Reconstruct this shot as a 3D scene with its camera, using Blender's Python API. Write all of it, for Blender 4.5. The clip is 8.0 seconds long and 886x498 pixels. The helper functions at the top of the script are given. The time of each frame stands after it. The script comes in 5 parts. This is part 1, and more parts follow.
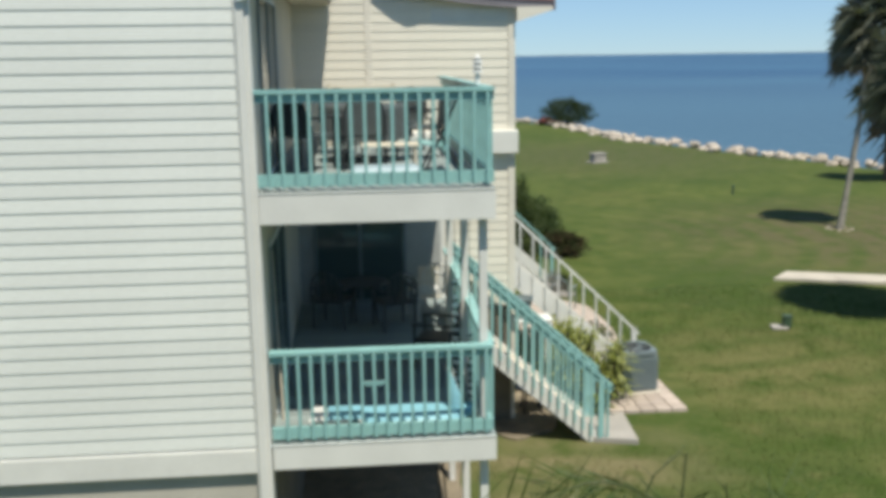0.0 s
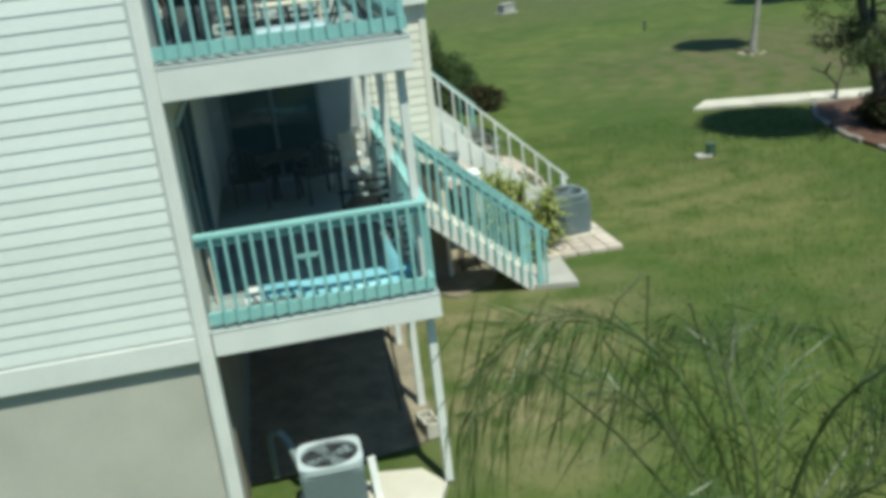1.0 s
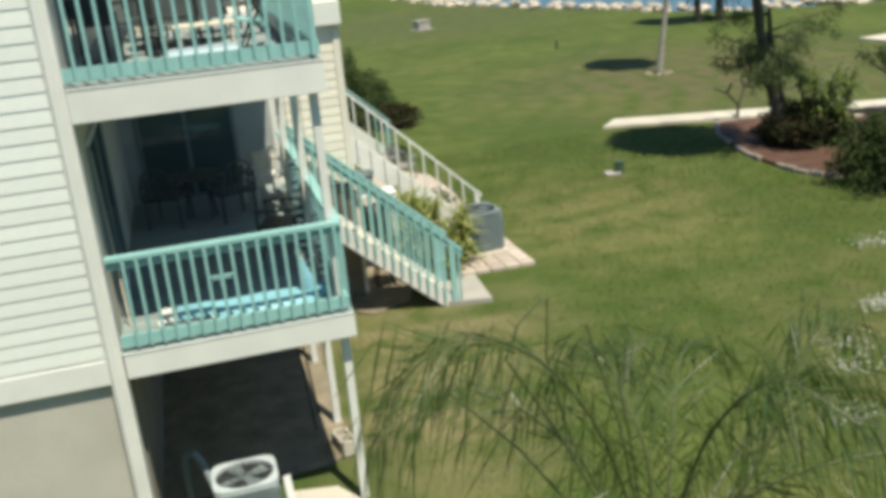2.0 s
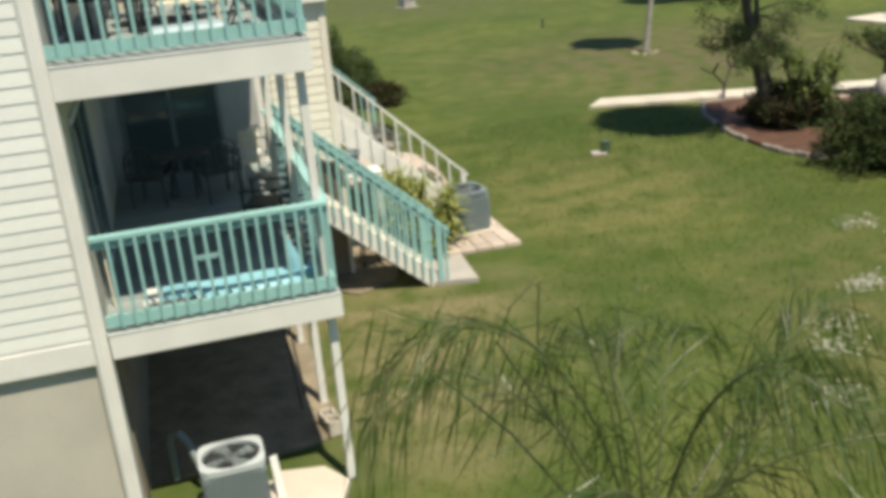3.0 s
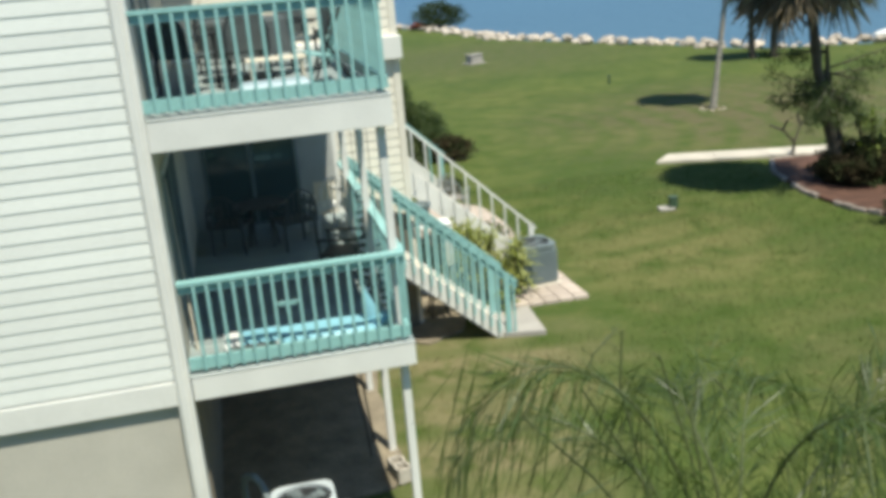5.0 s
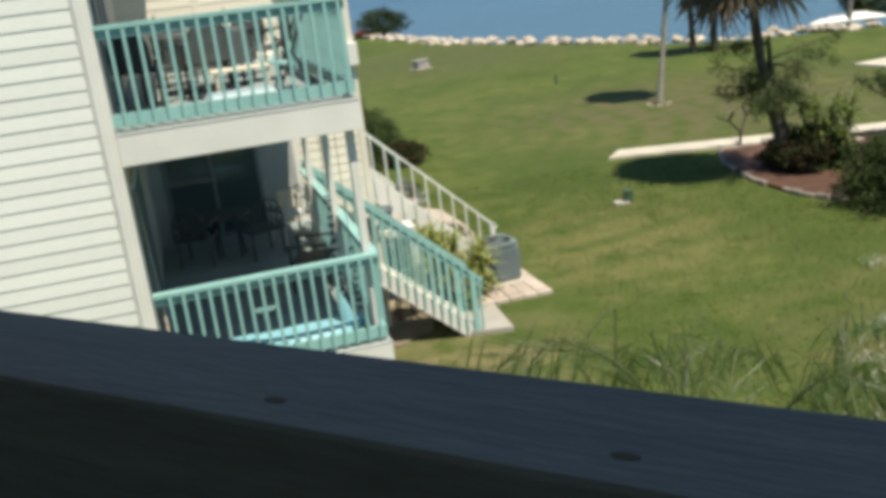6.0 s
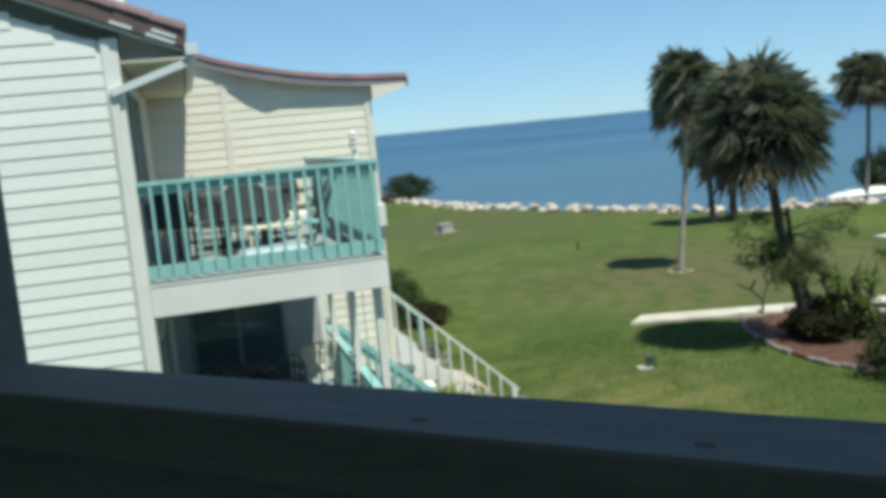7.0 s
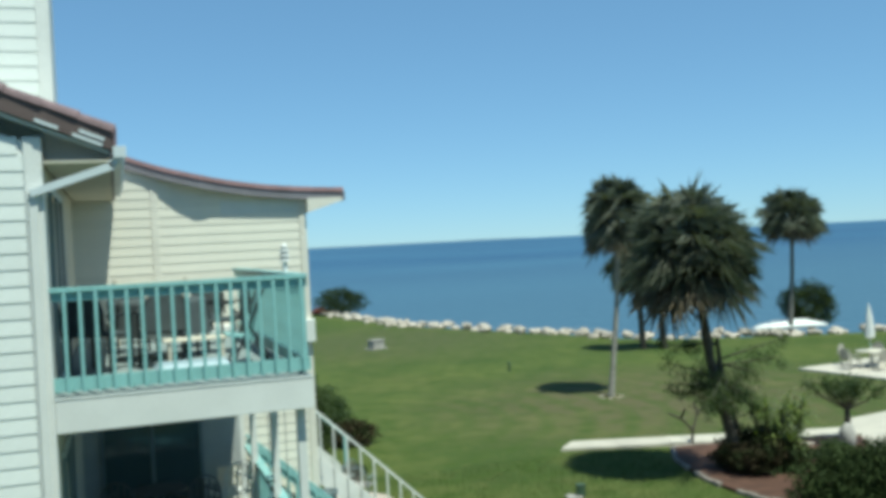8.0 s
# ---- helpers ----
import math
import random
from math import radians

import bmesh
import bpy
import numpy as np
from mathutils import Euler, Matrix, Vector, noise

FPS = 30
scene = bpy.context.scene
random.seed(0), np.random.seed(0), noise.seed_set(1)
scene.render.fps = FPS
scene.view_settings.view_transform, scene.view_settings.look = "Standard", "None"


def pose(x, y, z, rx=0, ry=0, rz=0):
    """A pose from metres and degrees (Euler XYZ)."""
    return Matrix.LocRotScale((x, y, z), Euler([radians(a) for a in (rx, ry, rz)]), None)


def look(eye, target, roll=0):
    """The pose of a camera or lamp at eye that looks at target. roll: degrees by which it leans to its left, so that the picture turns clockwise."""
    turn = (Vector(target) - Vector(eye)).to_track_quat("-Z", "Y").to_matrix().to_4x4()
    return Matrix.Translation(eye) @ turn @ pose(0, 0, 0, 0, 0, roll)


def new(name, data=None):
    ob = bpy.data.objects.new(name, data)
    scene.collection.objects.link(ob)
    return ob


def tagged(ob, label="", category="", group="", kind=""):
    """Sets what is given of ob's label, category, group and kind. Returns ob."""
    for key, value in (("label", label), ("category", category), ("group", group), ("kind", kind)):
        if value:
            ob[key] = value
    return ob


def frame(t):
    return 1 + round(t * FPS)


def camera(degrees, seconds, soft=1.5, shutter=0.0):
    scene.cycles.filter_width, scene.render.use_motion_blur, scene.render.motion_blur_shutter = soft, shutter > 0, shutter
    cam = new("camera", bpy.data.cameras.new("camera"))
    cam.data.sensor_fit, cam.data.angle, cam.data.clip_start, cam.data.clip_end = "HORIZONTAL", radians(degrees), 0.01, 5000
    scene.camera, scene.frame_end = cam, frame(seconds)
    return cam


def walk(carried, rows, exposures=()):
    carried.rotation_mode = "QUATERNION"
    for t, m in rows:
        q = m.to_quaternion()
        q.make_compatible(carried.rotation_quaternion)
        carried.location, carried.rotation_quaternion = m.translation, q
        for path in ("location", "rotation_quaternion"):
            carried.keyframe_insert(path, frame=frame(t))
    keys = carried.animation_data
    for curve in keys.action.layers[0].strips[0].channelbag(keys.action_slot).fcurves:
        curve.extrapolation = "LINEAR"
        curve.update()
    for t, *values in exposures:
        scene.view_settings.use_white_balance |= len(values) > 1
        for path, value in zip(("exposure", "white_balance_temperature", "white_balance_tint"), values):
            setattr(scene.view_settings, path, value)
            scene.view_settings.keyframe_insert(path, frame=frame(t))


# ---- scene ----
cam = camera(49.8, 8.0, soft=4.7)
PATH = [
    (0, (1.075, -9.775, 6.512), (1.2400, -7.8220, 6.1160), -0.80),
    (0.5, (1.018, -9.558, 6.386), (1.1440, -7.6560, 5.7820), -3.60),
    (0.7, (1.021, -9.548, 6.299), (1.1874, -7.6532, 5.6808), -5.73),
    (1, (1.071, -9.401, 6.283), (1.3640, -7.5390, 5.6150), -6.50),
    (1.5, (1.061, -9.526, 6.387), (1.5050, -7.6980, 5.7080), -4.40),
    (1.7, (1.090, -9.578, 6.397), (1.5427, -7.7419, 5.7435), -4.85),
    (2.8, (1.074, -9.537, 6.412), (1.5611, -7.7251, 5.7209), -4.95),
    (3, (1.071, -9.524, 6.406), (1.5590, -7.7160, 5.7050), -4.70),
    (3.5, (1.048, -9.554, 6.412), (1.5400, -7.7430, 5.7200), -4.50),
    (4, (1.017, -9.697, 6.472), (1.4370, -7.8330, 5.8820), -2.70),
    (4.5, (0.973, -9.727, 6.464), (1.3310, -7.8400, 5.9070), -2.90),
    (4.7, (0.943, -9.705, 6.473), (1.2880, -7.8170, 5.9080), -3.80),
    (5.8, (0.682, -9.769, 6.429), (1.1660, -7.9350, 5.7930), -7.30),
    (6, (0.621, -9.836, 6.465), (1.1012, -7.9848, 5.8816), -6.80),
    (6.2, (0.599, -9.845, 6.465), (1.0938, -7.9632, 6.0017), -6.63),
    (6.5, (0.574, -9.946, 6.476), (1.0750, -8.0378, 6.1425), -5.80),
    (7, (0.540, -9.940, 6.448), (1.0316, -8.0178, 6.1990), -5.50),
    (7.5, (0.547, -9.884, 6.439), (1.0958, -7.9658, 6.2997), -3.60),
    (7.7, (0.572, -9.754, 6.417), (1.1577, -7.8426, 6.3496), -3.70),
    (8, (0.635, -9.632, 6.463), (1.2820, -7.7390, 6.4460), -2.90),
]
walk(cam, [(t, look(eye, target, roll)) for t, eye, target, roll in PATH],
     [(0, 0.7, 6700, 6), (0.5, 0.70, 6600, 1), (0.7, 0.68, 6300, -6), (1.0, 0.79, 6200, -8), (1.5, 0.90, 6600, -3), (3.0, 0.93, 7400, 7), (3.5, 0.97, 7150, 3), (4.5, 0.98, 6500, 2), (6.0, 0.90, 7200, 6), (6.5, 0.83, 6450, 2),
      (7.0, 0.80, 6400, -2), (7.5, 0.76, 6150, -8), (8.0, 0.74, 6050, -10)])

# ---- daylight ----
SUN_DIR = Vector((0.128, -0.384, 0.914)).normalized()
world = bpy.data.worlds.new("sky")
scene.world = world
world.use_nodes = True
wn = world.node_tree.nodes
sky = wn.new("ShaderNodeTexSky")
sky.sky_type = "NISHITA"
sky.sun_disc = False
sky.sun_elevation = math.asin(SUN_DIR.z)
sky.sun_rotation = math.atan2(SUN_DIR.x, SUN_DIR.y)
sky.air_density, sky.dust_density, sky.ozone_density = 0.7, 0.0, 3.5
wn["Background"].inputs["Strength"].default_value = 0.15
even, tint = wn.new("ShaderNodeGamma"), wn.new("ShaderNodeMix")
even.inputs["Gamma"].default_value = 0.55
tint.data_type, tint.blend_type = "RGBA", "MULTIPLY"
tint.inputs["Factor"].default_value = 1.0
tint.inputs[7].default_value = (0.67, 0.89, 1.13, 1)
world.node_tree.links.new(sky.outputs["Color"], even.inputs["Color"])
world.node_tree.links.new(even.outputs["Color"], tint.inputs[6])
world.node_tree.links.new(tint.outputs[2], wn["Background"].inputs["Color"])
sun = new("sun", bpy.data.lights.new("sun", "SUN"))
sun.data.energy, sun.data.angle, sun.data.color = 3.6, radians(0.55), (1.0, 0.95, 0.87)
sun.matrix_world = look(SUN_DIR * 60, (0, 0, 0))


# ---- materials ----
def mat(name, color, rough=0.7, vary=0.18, scale=3.0, fine=60.0, bump=0.15, metal=0.0, second=None, per_piece=0.0, spec=0.4, streak=None):
    """Painted or natural surface: two scales of variation, fine relief, optional second colour in broad patches."""
    m = bpy.data.materials.new(name)
    m.use_nodes = True
    nt = m.node_tree
    n, l = nt.nodes, nt.links
    b = n["Principled BSDF"]
    b.inputs["Roughness"].default_value = rough
    b.inputs["Metallic"].default_value = metal
    b.inputs["Specular IOR Level"].default_value = spec
    tc = n.new("ShaderNodeTexCoord")
    src = tc.outputs["Object"]
    if streak:
        mp = n.new("ShaderNodeMapping")
        mp.inputs["Scale"].default_value = streak
        l.new(src, mp.inputs["Vector"])
        src = mp.outputs["Vector"]
    big = n.new("ShaderNodeTexNoise")
    big.inputs["Scale"].default_value, big.inputs["Detail"].default_value = scale, 5
    small = n.new("ShaderNodeTexNoise")
    small.inputs["Scale"].default_value, small.inputs["Detail"].default_value = fine, 3
    l.new(src, big.inputs["Vector"])
    l.new(src, small.inputs["Vector"])
    ramp = n.new("ShaderNodeValToRGB")
    c = Vector(color)
    d = Vector(second) if second else c * (1 - vary)
    e = ramp.color_ramp.elements
    e[0].position, e[1].position = 0.35, 0.66
    e[0].color, e[1].color = (*d, 1), (*c, 1)
    l.new(big.outputs["Fac"], ramp.inputs["Fac"])
    mix = n.new("ShaderNodeMix")
    mix.data_type, mix.blend_type = "RGBA", "MULTIPLY"
    mix.inputs["Factor"].default_value = 1.0
    fr = n.new("ShaderNodeMapRange")
    fr.inputs["From Min"].default_value, fr.inputs["From Max"].default_value = 0.3, 0.7
    fr.inputs["To Min"].default_value, fr.inputs["To Max"].default_value = 1 - vary * 0.7, 1 + vary * 0.3
    l.new(small.outputs["Fac"], fr.inputs["Value"])
    l.new(ramp.outputs["Color"], mix.inputs[6])
    out = fr.outputs["Result"]
    if per_piece:
        oi = n.new("ShaderNodeObjectInfo")
        pr = n.new("ShaderNodeMapRange")
        pr.inputs["To Min"].default_value, pr.inputs["To Max"].default_value = 1 - per_piece, 1 + per_piece * 0.4
        l.new(oi.outputs["Random"], pr.inputs["Value"])
        mul = n.new("ShaderNodeMath")
        mul.operation = "MULTIPLY"
        l.new(out, mul.inputs[0])
        l.new(pr.outputs["Result"], mul.inputs[1])
        out = mul.outputs["Value"]
    l.new(out, mix.inputs[7])
    l.new(mix.outputs[2], b.inputs["Base Color"])
    if bump:
        bp = n.new("ShaderNodeBump")
        bp.inputs["Strength"].default_value, bp.inputs["Distance"].default_value = bump, 0.01
        l.new(small.outputs["Fac"], bp.inputs["Height"])
        l.new(bp.outputs["Normal"], b.inputs["Normal"])
    return m


def leaf_mat(name, color, rough, vary, scale, fine, second, spec=0.4, through_light=0.35, gain=1.6):
    """Foliage: a glossy upper skin over a blade that lets some light through."""
    m = mat(name, color, rough, vary, scale, fine, 0.0, second=second, spec=spec)
    n, l = m.node_tree.nodes, m.node_tree.links
    b, out = n["Principled BSDF"], n["Material Output"]
    t, mix, mul = n.new("ShaderNodeBsdfTranslucent"), n.new("ShaderNodeMixShader"), n.new("ShaderNodeMix")
    mul.data_type, mul.blend_type = "RGBA", "MULTIPLY"
    mul.inputs["Factor"].default_value = 1.0
    mul.inputs[7].default_value = (gain, gain * 1.1, gain * 0.5, 1)
    l.new(b.inputs["Base Color"].links[0].from_socket, mul.inputs[6])
    l.new(mul.outputs[2], t.inputs["Color"])
    mix.inputs["Fac"].default_value = through_light
    l.new(b.outputs["BSDF"], mix.inputs[1])
    l.new(t.outputs["BSDF"], mix.inputs[2])
    l.new(mix.outputs["Shader"], out.inputs["Surface"])
    return m


M_SIDING = mat("white_siding", (0.74, 0.75, 0.70), 0.55, 0.08, 1.2, 40, 0.1, per_piece=0.06, streak=(0.4, 1, 2))
M_TRIM = mat("white_trim", (0.72, 0.71, 0.66), 0.5, 0.1, 1.5, 50, 0.1)
M_SIDINGC = mat("cream_siding", (0.76, 0.71, 0.60), 0.55, 0.08, 1.2, 40, 0.1, per_piece=0.06, streak=(0.4, 1, 2))
M_TRIMC = mat("cream_trim", (0.74, 0.69, 0.59), 0.5, 0.1, 1.5, 50, 0.1)
M_STUCCO = mat("stucco", (0.50, 0.47, 0.40), 0.9, 0.14, 1.0, 90, 0.4)
M_TEAL = mat("teal_paint", (0.285, 0.515, 0.49), 0.45, 0.14, 4, 60, 0.1)
# deck boards and soffit are paler to imitate lens veil over the dark porch
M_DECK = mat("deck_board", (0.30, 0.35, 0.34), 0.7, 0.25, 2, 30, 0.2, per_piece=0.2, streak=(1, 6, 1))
M_CEIL = mat("soffit_boards", (0.70, 0.69, 0.63), 0.8, 0.15, 2, 50, 0.1)
M_TILE = mat("roof_tile", (0.40, 0.235, 0.235), 0.7, 0.3, 3, 40, 0.3, per_piece=0.25)
M_FASCIA = mat("brown_fascia", (0.13, 0.09, 0.08), 0.6, 0.2, 3, 60, 0.1)
M_CONC = mat("concrete", (0.57, 0.51, 0.42), 0.9, 0.15, 1.5, 50, 0.3, per_piece=0.1)
M_CONCG = mat("grey_concrete", (0.40, 0.37, 0.33), 0.9, 0.2, 1.5, 50, 0.3, per_piece=0.1)
M_BROWN = mat("brown_base", (0.20, 0.17, 0.13), 0.9, 0.2, 2, 40, 0.3)
M_PAVER = mat("paver", (0.52, 0.43, 0.36), 0.9, 0.2, 3, 60, 0.3, per_piece=0.3)
# red mulch, darkened to include the shadow that lies over the bed
M_MULCH = mat("shaded_red_mulch", (0.115, 0.056, 0.036), 0.95, 0.4, 3, 25, 0.8)
M_ROCK = mat("limestone_rock", (0.62, 0.53, 0.43), 0.9, 0.3, 2, 15, 0.6, per_piece=0.25)
M_TRUNK = mat("palm_trunk", (0.36, 0.33, 0.28), 0.95, 0.35, 4, 30, 0.6, streak=(1, 1, 3))
M_TRUNKD = mat("dark_bark", (0.09, 0.075, 0.055), 0.95, 0.35, 4, 30, 0.6)
M_FROND = leaf_mat("palm_leaf", (0.25, 0.255, 0.20), 0.26, 0.35, 0.9, 6, (0.10, 0.115, 0.085), 0.65, 0.2, 1.1)
M_FRONDN = leaf_mat("areca_leaf", (0.075, 0.118, 0.026), 0.42, 0.3, 2.0, 12, (0.036, 0.060, 0.014), 0.45, 0.25)
M_LEAF = leaf_mat("shrub_leaf", (0.10, 0.125, 0.048), 0.6, 0.35, 1.5, 8, (0.04, 0.065, 0.024), 0.3)
M_CANE = leaf_mat("cane_leaf", (0.20, 0.235, 0.07), 0.4, 0.3, 3, 12, (0.07, 0.10, 0.03))
M_LEAFL = leaf_mat("light_leaf", (0.42, 0.41, 0.15), 0.5, 0.3, 3, 12, (0.20, 0.24, 0.06), 0.4, 0.4, 1.4)
M_METAL = mat("grey_metal", (0.20, 0.24, 0.24), 0.5, 0.12, 3, 60, 0.05, metal=0.2)
M_METALW = mat("pale_metal", (0.62, 0.66, 0.66), 0.45, 0.1, 3, 60, 0.05)
M_METALT = mat("dull_pale_metal", (0.44, 0.48, 0.48), 0.5, 0.12, 3, 60, 0.05)
M_BLACK = mat("black_metal", (0.025, 0.028, 0.03), 0.45, 0.2, 6, 60, 0.1)
M_WHITE = mat("white_plastic", (0.75, 0.74, 0.70), 0.4, 0.08, 4, 60, 0.05)
M_PALE = mat("faded_blue_plastic", (0.36, 0.46, 0.50), 0.45, 0.12, 4, 60, 0.1)
# darker, less pink version of roof_tile for the near roof
M_TILEN = mat("dark_roof_tile", (0.25, 0.165, 0.17), 0.75, 0.3, 3, 40, 0.3, per_piece=0.25)
M_EDGE = mat("weathered_edging_stone", (0.34, 0.29, 0.245), 0.9, 0.3, 4, 40, 0.4, per_piece=0.35)
M_TRUNKG = mat("grey_palm_trunk", (0.20, 0.19, 0.17), 0.95, 0.35, 4, 30, 0.6, streak=(1, 1, 3))
M_BLUE = mat("pale_blue_plastic", (0.25, 0.52, 0.60), 0.4, 0.12, 4, 60, 0.1)
M_GREENBOX = mat("green_plastic", (0.05, 0.09, 0.05), 0.6, 0.2, 5, 60, 0.1)
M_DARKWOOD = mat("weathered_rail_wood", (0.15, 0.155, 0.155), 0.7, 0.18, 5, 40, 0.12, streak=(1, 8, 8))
M_RED = mat("faded_red_paint", (0.34, 0.075, 0.05), 0.55, 0.25, 3, 40, 0.1)
M_TERRA = mat("terracotta", (0.35, 0.13, 0.08), 0.8, 0.2, 5, 60, 0.2)
# black lifted to dark grey, so chairs blend into the hazy porch
M_CHAIRDK = mat("lifted_black_metal", (0.09, 0.095, 0.095), 0.5, 0.2, 6, 60, 0.1)
# near-black that imitates the shade inside the fan well
M_DARKGAP = mat("fan_well_shade", (0.02, 0.022, 0.022), 0.8, 0.2, 5, 60, 0.1)


def glass_mat():
    m = bpy.data.materials.new("window_glass")
    m.use_nodes = True
    b = m.node_tree.nodes["Principled BSDF"]
    b.inputs["Base Color"].default_value = (0.06, 0.09, 0.09, 1)
    b.inputs["Roughness"].default_value = 0.06
    b.inputs["Specular IOR Level"].default_value = 0.6
    return m


def water_mat():
    m = bpy.data.materials.new("sea_water")
    m.use_nodes = True
    n, l = m.node_tree.nodes, m.node_tree.links
    b = n["Principled BSDF"]
    b.inputs["Roughness"].default_value = 0.35
    b.inputs["IOR"].default_value = 1.33
    tc = n.new("ShaderNodeTexCoord")
    big = n.new("ShaderNodeTexNoise")
    big.inputs["Scale"].default_value, big.inputs["Detail"].default_value = 0.006, 4
    mp = n.new("ShaderNodeMapping")
    mp.inputs["Scale"].default_value = (0.5, 2.0, 1)
    l.new(tc.outputs["Object"], mp.inputs["Vector"])
    l.new(mp.outputs["Vector"], big.inputs["Vector"])
    r = n.new("ShaderNodeValToRGB")
    r.color_ramp.elements[0].position, r.color_ramp.elements[1].position = 0.35, 0.65
    r.color_ramp.elements[0].color, r.color_ramp.elements[1].color = (0.013, 0.050, 0.115, 1), (0.042, 0.112, 0.178, 1)
    l.new(big.outputs["Fac"], r.inputs["Fac"])
    sep, mr, mx = n.new("ShaderNodeSeparateXYZ"), n.new("ShaderNodeMapRange"), n.new("ShaderNodeMix")
    l.new(tc.outputs["Object"], sep.inputs["Vector"])
    mr.inputs["From Min"].default_value, mr.inputs["From Max"].default_value = 40, 330
    l.new(sep.outputs["Y"], mr.inputs["Value"])
    mx.data_type = "RGBA"
    mx.inputs[6].default_value = (0.055, 0.112, 0.155, 1)
    l.new(mr.outputs["Result"], mx.inputs["Factor"])
    l.new(r.outputs["Color"], mx.inputs[7])
    l.new(mx.outputs[2], b.inputs["Base Color"])
    wv = n.new("ShaderNodeTexNoise")
    wv.inputs["Scale"].default_value, wv.inputs["Detail"].default_value = 0.7, 6
    l.new(tc.outputs["Object"], wv.inputs["Vector"])
    bp = n.new("ShaderNodeBump")
    bp.inputs["Strength"].default_value, bp.inputs["Distance"].default_value = 0.6, 0.4
    l.new(wv.outputs["Fac"], bp.inputs["Height"])
    l.new(bp.outputs["Normal"], b.inputs["Normal"])
    return m




def grass_mat():
    """Mown grass: green swathes, dry straw-coloured patches, fine blade texture."""
    m = bpy.data.materials.new("lawn_grass")
    m.use_nodes = True
    n, l = m.node_tree.nodes, m.node_tree.links
    b = n["Principled BSDF"]
    b.inputs["Roughness"].default_value = 0.95
    b.inputs["Specular IOR Level"].default_value = 0.1
    tc = n.new("ShaderNodeTexCoord")

    def nz(scale, detail, stretch=(1, 1, 1)):
        mp = n.new("ShaderNodeMapping")
        mp.inputs["Scale"].default_value = stretch
        l.new(tc.outputs["Object"], mp.inputs["Vector"])
        t = n.new("ShaderNodeTexNoise")
        t.inputs["Scale"].default_value, t.inputs["Detail"].default_value = scale, detail
        t.inputs["Roughness"].default_value = 0.62
        l.new(mp.outputs["Vector"], t.inputs["Vector"])
        return t.outputs["Fac"]

    def mixed(fac, a, b2, lo, hi, blend="MIX"):
        r = n.new("ShaderNodeMapRange")
        r.inputs["From Min"].default_value, r.inputs["From Max"].default_value = lo, hi
        l.new(fac, r.inputs["Value"])
        x = n.new("ShaderNodeMix")
        x.data_type, x.blend_type = "RGBA", blend
        l.new(r.outputs["Result"], x.inputs["Factor"])
        for sock, v in ((x.inputs[6], a), (x.inputs[7], b2)):
            if isinstance(v, tuple):
                sock.default_value = (*v, 1)
            else:
                l.new(v, sock)
        return x.outputs[2]

    c = mixed(nz(0.22, 5), (0.058, 0.086, 0.022), (0.104, 0.124, 0.034), 0.4, 0.62)
    c = mixed(nz(0.10, 6, (1, 0.7, 1)), c, (0.135, 0.125, 0.045), 0.53, 0.74)
    # dry patches; the one at (12, 0) is darkened to include a shadow
    for centre, radius, dry in (((21, 23, 0), (13, 11, 4), (0.112, 0.098, 0.052)), ((4.3, 4.2, 0), (3.4, 2.6, 2), (0.19, 0.165, 0.085)),
                                ((3.6, 1.6, 0), (2.2, 3.0, 2), (0.19, 0.165, 0.085)), ((12, 0, 0), (5, 6, 3), (0.125, 0.12, 0.05)), ((9.5, 8.5, 0), (4, 4, 3), (0.15, 0.145, 0.055)),
                                ((17, 52, 0), (14, 16, 4), (0.085, 0.09, 0.042))):
        mp = n.new("ShaderNodeMapping")
        mp.vector_type = "TEXTURE"
        mp.inputs["Location"].default_value, mp.inputs["Scale"].default_value = centre, radius
        l.new(tc.outputs["Object"], mp.inputs["Vector"])
        g = n.new("ShaderNodeTexGradient")
        g.gradient_type = "SPHERICAL"
        l.new(mp.outputs["Vector"], g.inputs["Vector"])
        mu = n.new("ShaderNodeMath")
        mu.operation = "MULTIPLY"
        l.new(g.outputs["Fac"], mu.inputs[0])
        l.new(nz(0.9, 5), mu.inputs[1])
        c = mixed(mu.outputs["Value"], c, dry, 0.04, 0.36)
    wv = n.new("ShaderNodeTexWave")
    wv.wave_type, wv.rings_direction = "RINGS", "Z"
    wv.inputs["Scale"].default_value, wv.inputs["Distortion"].default_value = 0.22, 2.2
    wv.inputs["Detail"].default_value, wv.inputs["Detail Scale"].default_value = 3, 0.8
    mp = n.new("ShaderNodeMapping")
    mp.inputs["Location"].default_value = (-7.5, -24, 0)
    l.new(tc.outputs["Object"], mp.inputs["Vector"])
    l.new(mp.outputs["Vector"], wv.inputs["Vector"])
    c = mixed(wv.outputs["Fac"], c, (0.058, 0.092, 0.019), 0.50, 1.5)
    c = mixed(nz(0.45, 6), c, (0.13, 0.135, 0.045), 0.56, 0.82)
    c = mixed(nz(2.6, 5), c, (0.175, 0.158, 0.066), 0.54, 0.76)
    c = mixed(nz(1.3, 6), c, (0.048, 0.080, 0.014), 0.48, 0.70)
    c = mixed(nz(14, 4), c, (0.15, 0.14, 0.06), 0.56, 0.80)
    f = nz(38, 3)
    c = mixed(f, c, (0.046, 0.064, 0.018), 0.50, 0.80)
    l.new(c, b.inputs["Base Color"])
    bp = n.new("ShaderNodeBump")
    bp.inputs["Strength"].default_value, bp.inputs["Distance"].default_value = 0.8, 0.03
    l.new(f, bp.inputs["Height"])
    l.new(bp.outputs["Normal"], b.inputs["Normal"])
    return m


